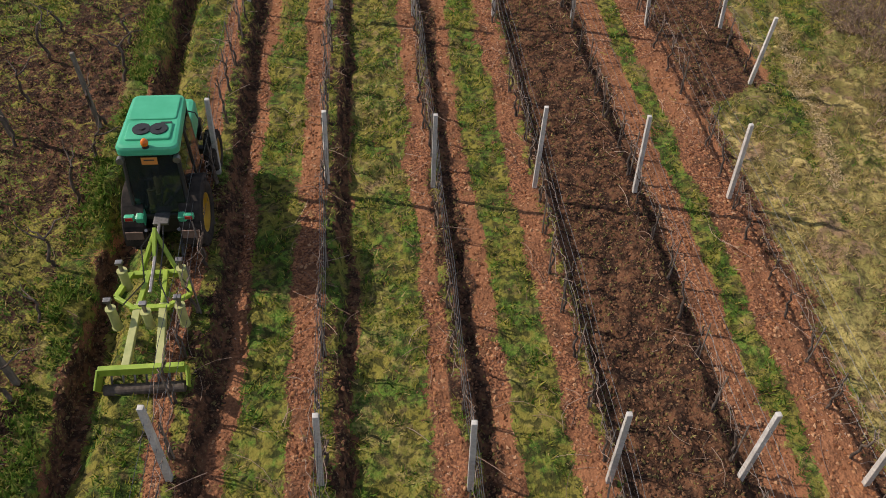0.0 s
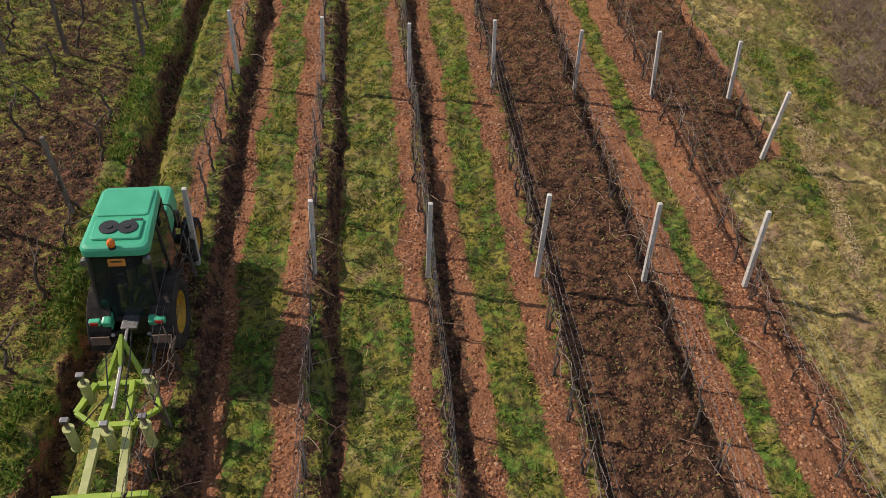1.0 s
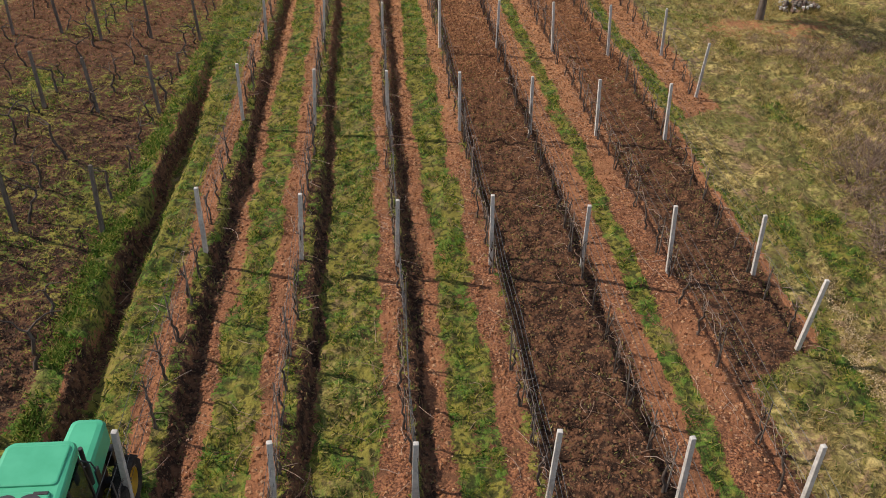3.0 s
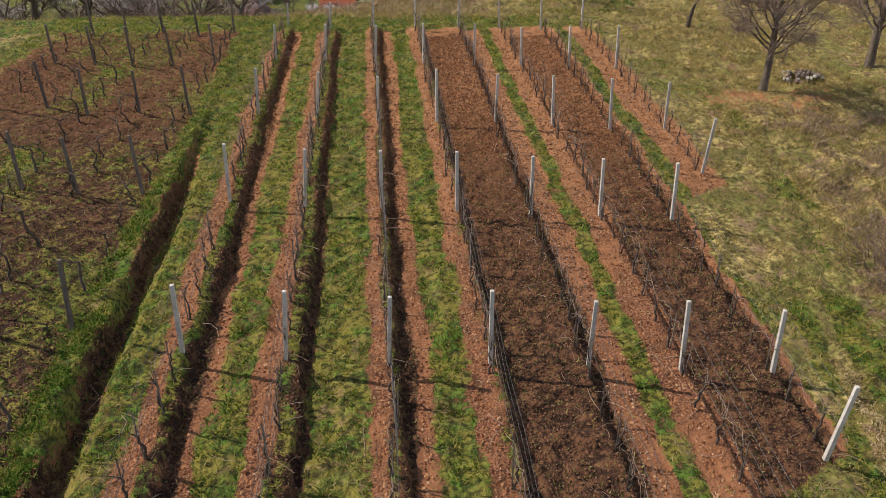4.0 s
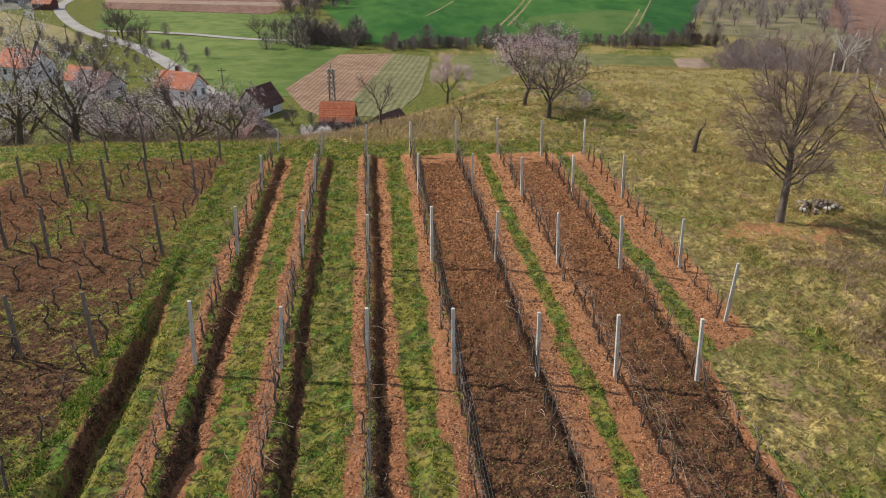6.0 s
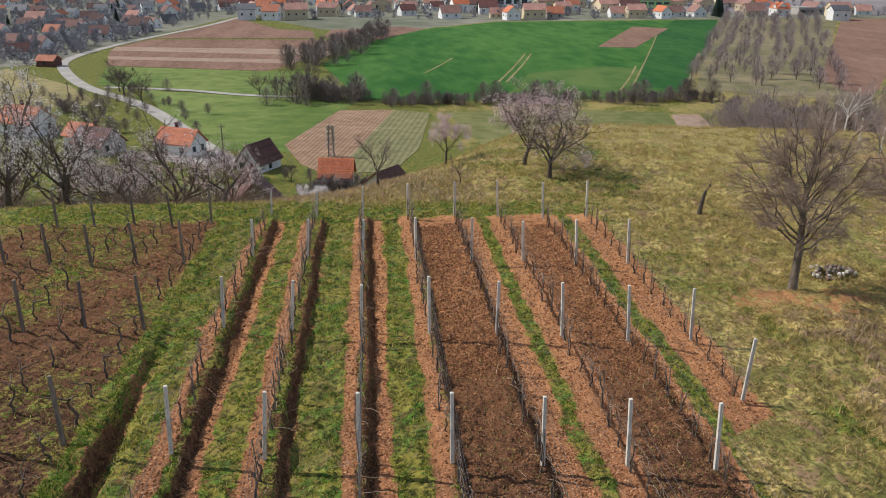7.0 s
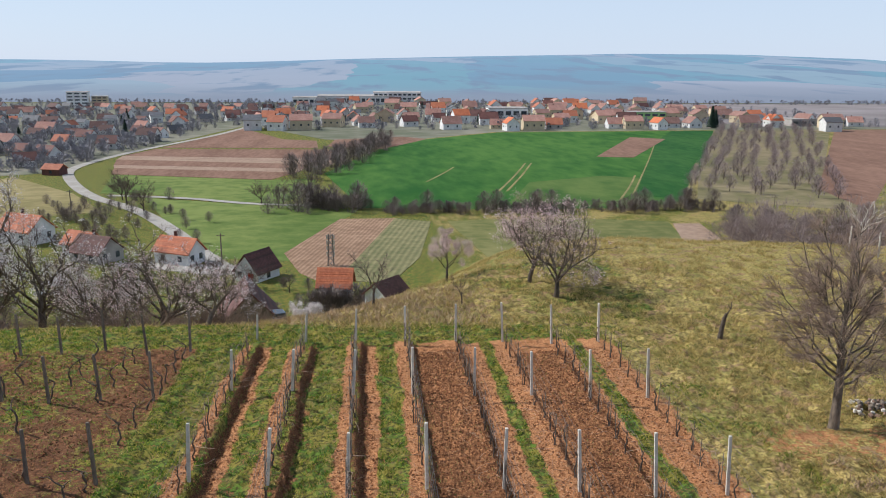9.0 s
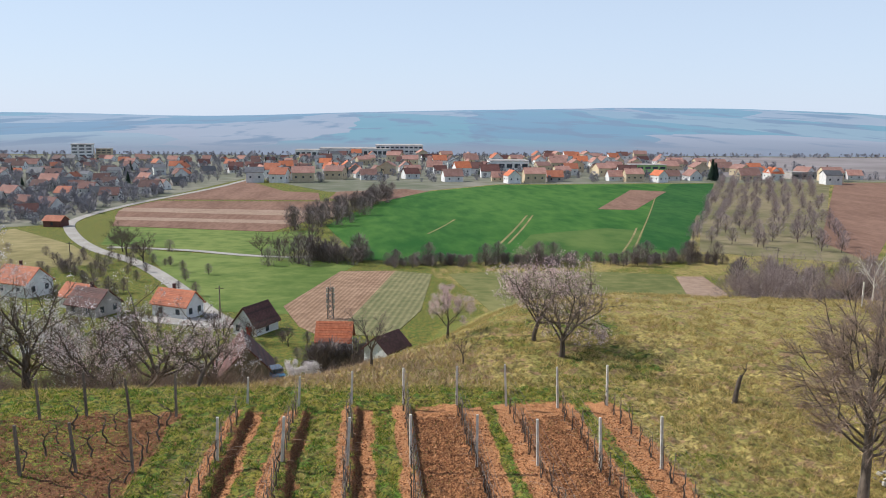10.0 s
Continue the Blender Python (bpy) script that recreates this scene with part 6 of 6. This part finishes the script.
# ---- houses ----
def gable_house(name, m, w, d, eave, ridge, wall, tile, label, group="", windows=((-0.25, 0.5), (0.25, 0.5)), door=None, chimney=True, over=0.4, tiles=False):
    """A house with a pitched roof; the gable (width w) looks to -y, the ridge runs along y (depth d)."""
    ob = thing(name, m, label, "house", group)
    bm = bmesh.new()
    prof = [(-w / 2, -2.0), (w / 2, -2.0), (w / 2, eave), (0, ridge - 0.05), (-w / 2, eave)]
    a = [bm.verts.new((x, -d / 2, z)) for x, z in prof]
    b = [bm.verts.new((x, d / 2, z)) for x, z in prof]
    bm.faces.new(a)
    bm.faces.new(b[::-1])
    for k in range(5):
        bm.faces.new((a[k], b[k], b[(k + 1) % 5], a[(k + 1) % 5]))
    part("wall", bm, wall, ob)
    rise = (ridge - eave) / (w / 2)
    roof = None
    for s in (-1, 1):
        bm = bmesh.new()
        p = [(0, ridge), (s * (w / 2 + over), eave - over * rise), (s * (w / 2 + over), eave - over * rise + 0.16), (0, ridge + 0.17)]
        f0 = [bm.verts.new((x, -d / 2 - over, z)) for x, z in p]
        f1 = [bm.verts.new((x, d / 2 + over, z)) for x, z in p]
        bm.faces.new(f0)
        bm.faces.new(f1[::-1])
        for k in range(4):
            bm.faces.new((f0[k], f1[k], f1[(k + 1) % 4], f0[(k + 1) % 4]))
        roof = part("roof", bm, tile, ob)
        if tiles:
            rows = int(math.hypot(w / 2 + over, (w / 2 + over) * rise) / 0.38)
            for k in range(rows):
                u = (k + 0.5) / rows
                bm = bmesh.new()
                box(bm, (0.42, d + 2 * over + 0.02, 0.05), (s * u * (w / 2 + over), 0, ridge + 0.185 - u * (w / 2 + over) * rise), (0, s * math.degrees(math.atan(rise)) - s * 4, 0))
                part("tile_course", bm, tile, roof)
    if chimney:
        bm = bmesh.new()
        box(bm, (0.5, 0.5, 1.5), (w * 0.14, d * 0.15, ridge + 0.2), bevel=0.03)
        box(bm, (0.6, 0.6, 0.12), (w * 0.14, d * 0.15, ridge + 0.95), bevel=0.02)
        part("chimney", bm, TILE_DARK, roof)
    for u, v in windows:
        bm = bmesh.new()
        box(bm, (0.95, 0.06, 1.2), (u * w, -d / 2 - 0.02, eave * v + 0.3), bevel=0.01)
        part("window", bm, GLASS, ob)
    for s in (-1, 1):
        for k in range(max(1, int(d / 4))):
            bm = bmesh.new()
            box(bm, (0.06, 0.95, 1.1), (s * (w / 2 + 0.02), -d / 2 + (k + 0.5) * d / max(1, int(d / 4)), eave * 0.55), bevel=0.01)
            part("window", bm, GLASS, ob)
    if door:
        bm = bmesh.new()
        box(bm, (1.1, 0.08, 2.1), (door * w, -d / 2 - 0.02, 1.05), bevel=0.02)
        part("door", bm, RED_LENS, ob, "red wooden door")
    return ob


def on_land(x, y, turn=0.0, dz=0.0):
    return pose(x, y, float(slope(x, y)) + dz, 0, 0, turn)


gable_house("farm_house", on_land(-20.4, 149, -30, -0.4), 5.0, 6.6, 2.4, 5.4, WHITEWASH, TILE_DARK, "white farm house with dark red roof and red door", windows=((-0.28, 0.55),), door=0.2, chimney=False, tiles=True)
gable_house("barn", pose(-14.7, 100, -23.4, 0, 0, 12), 6.6, 7.5, 3.6, 7.2, WEATHERED, TILE_DARK, "dark weathered barn with steep brown roof", windows=(), chimney=False, tiles=True)
gable_house("red_roof_house", pose(-5.1, 127, -26.5, 0, 0, 84), 4.0, 5.0, 2.9, 5.2, WALL, TILE, "small house with bright orange tiled roof below the bank", windows=(), chimney=False, tiles=True)
gable_house("shed", pose(2.7, 114, -22.4, 0, 0, -38), 4.0, 5, 1.0, 2.7, WALL, TILE_DARK, "small shed with dark red roof", windows=(), chimney=False)
gable_house("long_house", on_land(-37.5, 163, 62, -0.3), 5.0, 8.4, 3.0, 5.4, WHITEWASH, TILE, "pale farm house with orange tiled roof", tiles=True)
gable_house("farm_house", on_land(-54.5, 166, 60), 6.5, 8.0, 2.2, 5.0, GREYWALL, TILE_DARK, "grey farm house with dark brown roof", tiles=True)
gable_house("farm_house", on_land(-59, 172, 60), 5, 7, 2.6, 4.8, WALL, TILE, "low farm house with red roof", chimney=False)
gable_house("farm_house", on_land(-76, 186, 62), 7.0, 10, 3.2, 6.2, WHITEWASH, TILE, "farm house with pale blue gable and orange roof", tiles=True)
gable_house("kiosk", on_land(-116, 313, 75), 5, 7, 2.4, 4.0, TILE_DARK, TILE, "open wooden shelter with orange roof at the crossroads", windows=(), chimney=False)

mast = thing("lattice_mast", on_land(-7.4, 158), "grey steel lattice mast with antennas", "mast")
for sx, sy in ((-1, -1), (1, -1), (1, 1), (-1, 1)):
    part("leg", mesh_of("leg", *tube([(sx * 0.6, sy * 0.6, -0.5), (sx * 0.35, sy * 0.35, 6.3)], 0.10, 5), STEEL), None, mast)
for k in range(6):
    for s in (-1, 1):
        z = k * 1.05
        w0, w1 = 0.6 - 0.04 * z, 0.6 - 0.04 * (z + 1.05)
        part("brace", mesh_of("brace", *tube([(-s * w0, -w0, z), (s * w1, -w1, z + 1.05)], 0.075, 4), STEEL), None, mast)
        part("brace", mesh_of("brace", *tube([(w0, -s * w0, z), (w1, s * w1, z + 1.05)], 0.075, 4), STEEL), None, mast)
for s in (-1, 1):
    for z in (2.4, 3.6, 4.7, 5.8):
        bm = bmesh.new()
        box(bm, (0.3, 0.2, 0.85), (s * 0.66, -0.15, z), bevel=0.03)
        part("antenna", bm, CONCRETE, mast)
part("spike", mesh_of("spike", *tube([(0, 0, 5.5), (0, 0, 7.6)], (0.08, 0.03), 5), STEEL), None, mast)


def pole(x, y, h, z=None):
    ob = thing("utility_pole", pose(x, y, float(slope(x, y)) if z is None else z), "slender utility pole with a cross arm", "pole", "utility poles")
    part("shaft", mesh_of("shaft", *tube([(0, 0, -0.5), (0, 0, h)], (0.16, 0.11), 8), WEATHERED), None, ob)
    part("cross_arm", mesh_of("cross_arm", *tube([(-0.8, 0, h - 0.5), (0.8, 0, h - 0.5)], 0.07, 5), WEATHERED), None, ob)


pole(-28.6, 159, 6.6)
pole(104, 200, 7)
pole(33.5, 120, 6)
pole(-78, 220, 7)
pole(130, 180, 8)
bm = bmesh.new()
drum(bm, 1.0, 1.5, (0, 0, 0.75), seg=24)
tagged(new("straw_bale", finish(bm, "straw_bale", PLOUGH_PALE)), "round pale straw bale at the field's edge", "straw bale").matrix_world = on_land(46.5, 221)
van = thing("van", pose(-10.6, 97, -20.8, 0, 0, 20), "small blue van parked beside a barn", "van")
bm = bmesh.new()
rounded_slab(bm, 1.6, 3.2, 1.0, (0, 0, 0.4), 0.2, 0.1)
BLUE = plain("blue_paint", (0.03, 0.12, 0.24), (0.05, 0.2, 0.36), 4, 0.4, bump=0)
part("body", bm, BLUE, van)
bm = bmesh.new()
rounded_slab(bm, 1.45, 2.0, 0.55, (0, 0.3, 1.4), 0.2, 0.1)
part("cabin", bm, GLASS, van)
for sx in (-1, 1):
    for sy in (-1, 1):
        bm = bmesh.new()
        drum(bm, 0.33, 0.2, (sx * 0.75, sy * 1.0, 0.33), (0, 90, 0), 16)
        part("wheel", bm, RUBBER, van)

# the village: a few patterns of house, set out by its lanes
rng = random.Random(21)
patterns = []
for k, (w, d, e, rd, wall, tile) in enumerate([(9, 11, 3.6, 7.4, WALL, TILE_OLD_HAZED), (8, 12, 3.2, 7.0, CREAM, TILE_OLD_HAZED), (9, 10, 5.4, 9.0, WALL, TILE), (8, 10, 3.4, 7.0, WALL, TILE_DARK), (10, 12, 5.6, 8.6, CREAM, TILE_OLD_HAZED),
                                               (8, 11, 3.2, 6.8, GREYWALL, SLATE), (9, 11, 4.0, 7.6, WALL, TILE_DARK), (11, 9, 5.6, 8.0, WALL, SLATE), (8, 9, 3.0, 6.2, GREYWALL, TILE)]):
    roof_word = {TILE.name: "orange tiled", TILE_OLD_HAZED.name: "faded haze-paled orange", TILE_DARK.name: "dark red", SLATE.name: "grey slate"}[tile.name]
    wall_word = {WALL.name: "white", CREAM.name: "cream", GREYWALL.name: "grey"}[wall.name]
    patterns.append([gable_house("village_house", Matrix(), w, d, e, rd, wall, tile, f"{wall_word} village house with {roof_word} gable roof", "village houses", chimney=k % 2 == 0), False])


def put_house(k, x, y, turn, s=1.0):
    m = on_land(x, y, turn)
    ob, used = patterns[k]
    if used:
        ob = copy_thing(ob, m)
    patterns[k][1] = True
    ob.matrix_world = m @ Matrix.Scale(s, 4)


def road_x(y):
    return float(np.interp(y, (320, 393, 500, 600, 800, 1000), (-114, -112, -100, -87, -60, -40)))


taken = []


def free(x, y, gap):
    if any((x - a) ** 2 + ((y - b) * 0.8) ** 2 < gap * gap for a, b in taken):
        return False
    taken.append((x, y))
    return True


made = 0
while made < 120:
    y = 335 + 620 * rng.random() ** 1.1
    x = rng.uniform(-0.47 * y - 15, road_x(y) - 14)
    if free(x, y, 17):
        put_house(rng.choice((0, 1, 3, 3, 5, 5, 6, 6, 7, 8, 2)), x, y, rng.choice((0, 60, 75, 90, 110)) + rng.uniform(-15, 15), rng.uniform(0.75, 1.05))
        made += 1
made = 0
while made < 140:
    y = 560 + 480 * rng.random() ** 1.7
    x = rng.uniform(-80, 340)
    if y > 560 + max(0, 90 - abs(x)) * 0.15 + 0.09 * x and free(x, y, 15):
        put_house(rng.choice((0, 0, 1, 2, 2, 4, 4, 3, 6, 7, 8)), x, y, rng.choice((0, 10, 85, 90, 100)) + rng.uniform(-12, 12), rng.uniform(0.95, 1.3))
        made += 1
for k, x, y, turn, s in ((1, -83, 632, 20, 1.2), (7, 318, 545, 80, 1.2), (4, 338, 580, 85, 1.2), (2, 300, 590, 90, 1.0), (0, 368, 600, 80, 1.0), (4, 186, 572, 88, 1.05), (2, 203, 566, 20, 0.95), (4, 112, 560, 88, 1.2), (2, 96, 556, 10, 1.0)):
    put_house(k, x, y, turn, s)


def block(name, x, y, w, d, h, wall, label, turn=0.0, bands=2):
    ob = thing(name, on_land(x, y, turn), label, "building")
    bm = bmesh.new()
    box(bm, (w, d, h + 2), (0, 0, h / 2 - 1), bevel=0.1)
    body = part("wall", bm, wall, ob)
    bm = bmesh.new()
    box(bm, (w + 1, d + 1, 0.6), (0, 0, h + 0.3), bevel=0.1)
    part("roof", bm, GREYWALL, ob)
    for b in range(bands):
        n = max(3, int(w / 6))
        for k in range(n):
            bm = bmesh.new()
            box(bm, (w / n * 0.7, 0.3, h / bands * 0.4), (-w / 2 + (k + 0.5) * w / n, -d / 2 - 0.05, (b + 0.55) * h / bands), bevel=0.02)
            part("window", bm, GLASS, body)
    return ob


LIMEWALL = plain("lime_plaster", (0.30, 0.52, 0.18), (0.40, 0.62, 0.25), 0.4, 0.8, bump=0)
block("factory_hall", -20, 1060, 90, 40, 11, WALL, "long white factory hall at the village's edge", 0, 1)
block("factory_hall", 35, 1070, 60, 40, 15, WALL, "white office block of a factory", 0, 3)
block("factory_hall", -75, 1050, 40, 30, 9, WALL, "low white factory hall", 0, 1)
block("apartment_block", -318, 940, 22, 14, 17, WALL, "white and yellow apartment block", 10, 5)
block("apartment_block", -298, 950, 16, 14, 12, CREAM, "yellow plastered apartment block in the village", 10, 4)
block("school", 218, 640, 30, 12, 9, LIMEWALL, "lime green flat-roofed school building", 0, 2)
block("store", 120, 720, 34, 20, 9, WALL, "white flat-roofed hall among houses", 0, 1)
block("farm_hall", 345, 610, 50, 16, 5, GREYWALL, "long low grey hall", 0, 1)
# garden trees of the village
# twig colour paled and greyed to stand for haze over the village
HAZED_TWIGS = islands("hazed_garden_twigs", [(0.22, 0.21, 0.23), (0.27, 0.26, 0.28), (0.33, 0.315, 0.335)])
fir = thing("fir_tree", Matrix(), "dark green conifer in a village garden", "tree", "garden conifers")
rr = np.random.default_rng(3)
cone = []
for k in range(900):
    u = rr.random() ** 0.7
    a = rr.uniform(0, 6.28)
    rad = 2.3 * (1 - u) + 0.15
    base = np.array([0, 0, 1.0 + 8.5 * u])
    tip = base + np.array([rad * math.cos(a), rad * math.sin(a), -0.35 * rad])
    cone.append((base, tip, a))
v = np.concatenate([np.stack([b_, t_ + (0.5 * math.sin(a_), -0.5 * math.cos(a_), 0), t_ - (0.5 * math.sin(a_), -0.5 * math.cos(a_), 0)]) for b_, t_, a_ in cone])
part("crown", mesh_of("crown", v, np.arange(len(v)).reshape(-1, 3), LEAF), None, fir)
part("trunk", mesh_of("trunk", *tube([(0, 0, -0.5), (0, 0, 9)], (0.2, 0.05), 6), BARK), None, fir)
places = []
for _ in range(26):
    y = rng.uniform(400, 950)
    x = rng.uniform(-0.45 * y, road_x(y) - 10) if rng.random() < 0.5 else rng.uniform(-70, 330)
    y = y if x < road_x(y) else rng.uniform(600, 980)
    places.append((x, y, rng.uniform(0, 360), rng.uniform(0.5, 1.0)))
places += [(247, 578, 0, 1.7), (252, 584, 40, 1.4)]
plant(fir, places)
garden = spray_tree("garden_tree", "bare brown garden tree among village houses", "garden trees", 41, 7.0, 2.6, HAZED_TWIGS, 220, (0.08, 0.2))
places = []
for _ in range(210):
    if rng.random() < 0.6:
        y = rng.uniform(330, 900)
        x = rng.uniform(-0.46 * y, road_x(y) - 8)
    else:
        y = rng.uniform(575, 1050)
        x = rng.uniform(-80, 380)
    places.append((x, y, rng.uniform(0, 360), rng.uniform(0.6, 1.3)))
plant(garden, places)


yard_trees = []
while len(yard_trees) < 1250:
    if rng.random() < 0.62:
        y = rng.uniform(318, 1000)
        x = rng.uniform(-0.50 * y - 10, road_x(y) - 7)
    else:
        y = 566 + 520 * rng.random() ** 1.3
        x = rng.uniform(-90, 420)
    yard_trees.append((x, y, rng.uniform(0, 6), rng.uniform(0.6, 1.7)))
soft_woods("village_woods", "bare grey-brown trees and shrubs between village gardens", yard_trees, HAZED_TWIGS, 640)
soft_woods("far_woods", "belt of bare grey trees beyond the village", [(rng.uniform(-800, 1000), 1060 + 100 * rng.random(), rng.uniform(0, 6), rng.uniform(0.6, 1.3)) for _ in range(800)], HAZED_TWIGS, 641, 90, (0.2, 0.45))


# ---- far ridges, haze painted into their glow ----
def ridge_material():
    m, nt, b = nodes_of("hazed_ridge_glow", 1.0)
    tc = nt.nodes.new("ShaderNodeTexCoord")
    mp = nt.nodes.new("ShaderNodeMapping")
    mp.inputs["Scale"].default_value = (0.0034, 0.0013, 0.0)
    vo = nt.nodes.new("ShaderNodeTexVoronoi")
    vo.inputs["Scale"].default_value = 1.0
    nt.links.new(tc.outputs["Object"], mp.inputs[0])
    wob = nt.nodes.new("ShaderNodeTexNoise")
    wob.inputs["Scale"].default_value = 1.6
    nt.links.new(mp.outputs[0], wob.inputs["Vector"])
    nt.links.new(mixed(nt, 0.35, mp.outputs[0], wob.outputs[1]), vo.inputs["Vector"])
    ramp = nt.nodes.new("ShaderNodeValToRGB")
    sep = nt.nodes.new("ShaderNodeSeparateColor")
    nt.links.new(vo.outputs["Color"], sep.inputs[0])
    nt.links.new(sep.outputs[0], ramp.inputs[0])
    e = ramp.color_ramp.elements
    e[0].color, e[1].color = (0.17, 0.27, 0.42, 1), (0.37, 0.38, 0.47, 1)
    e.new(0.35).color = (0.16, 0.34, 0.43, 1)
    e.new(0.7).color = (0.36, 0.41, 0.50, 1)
    # woods as darker patches, and haze painted as a pale blue that grows with distance
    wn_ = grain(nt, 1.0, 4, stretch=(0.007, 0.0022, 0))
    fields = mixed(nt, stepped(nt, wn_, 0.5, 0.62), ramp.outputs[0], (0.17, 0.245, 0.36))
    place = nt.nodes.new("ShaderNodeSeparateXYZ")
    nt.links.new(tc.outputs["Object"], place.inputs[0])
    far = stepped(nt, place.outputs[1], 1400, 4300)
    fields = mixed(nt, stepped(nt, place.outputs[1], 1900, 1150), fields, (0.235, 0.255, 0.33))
    painted_haze = mixed(nt, sums(nt, "MULTIPLY_ADD", far, 0.42, 0.05), fields, (0.26, 0.40, 0.58))
    # the hazy colours are emitted, so the hills glow by themselves
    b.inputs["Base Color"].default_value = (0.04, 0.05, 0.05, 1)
    nt.links.new(painted_haze, b.inputs["Emission Color"])
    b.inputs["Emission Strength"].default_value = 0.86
    return m


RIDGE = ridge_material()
hx = np.linspace(-4200, 4200, 220)
hy = np.concatenate([np.linspace(1110, 3000, 38), np.linspace(3060, 4500, 30)])
hgx, hgy = np.meshgrid(hx, hy)
up = smooth(1110, 4300, hgy)
crest = 40 + 12 * np.sin(hgx / 760 + 0.4) + 7 * np.sin(hgx / 300 + 1.1) + 34 * smooth(0, 1300, hgx) * (1 - smooth(1500, 3200, hgx)) - 6
fold = 26 * (fbm(hgx / 620, hgy / 420, 3, 71) - 0.5) * smooth(1200, 1700, hgy) * (1 - smooth(3600, 4300, hgy))
hz = valley(1110) + 0.6 - 0.004 * (hgy - 1110) + up * (crest + 22) + fold
n0, n1 = len(hx), len(hy)
idx = np.arange(n0 * n1).reshape(n1, n0)
quads = np.stack([idx[:-1, :-1], idx[:-1, 1:], idx[1:, 1:], idx[1:, :-1]], -1).reshape(-1, 4)
tagged(new("backdrop", mesh_of("backdrop", np.stack([hgx, hgy, hz], -1).reshape(-1, 3), quads, RIDGE, True)), "low ridges with faint fields behind the village, blue haze painted as glow", "hills", kind="structure")
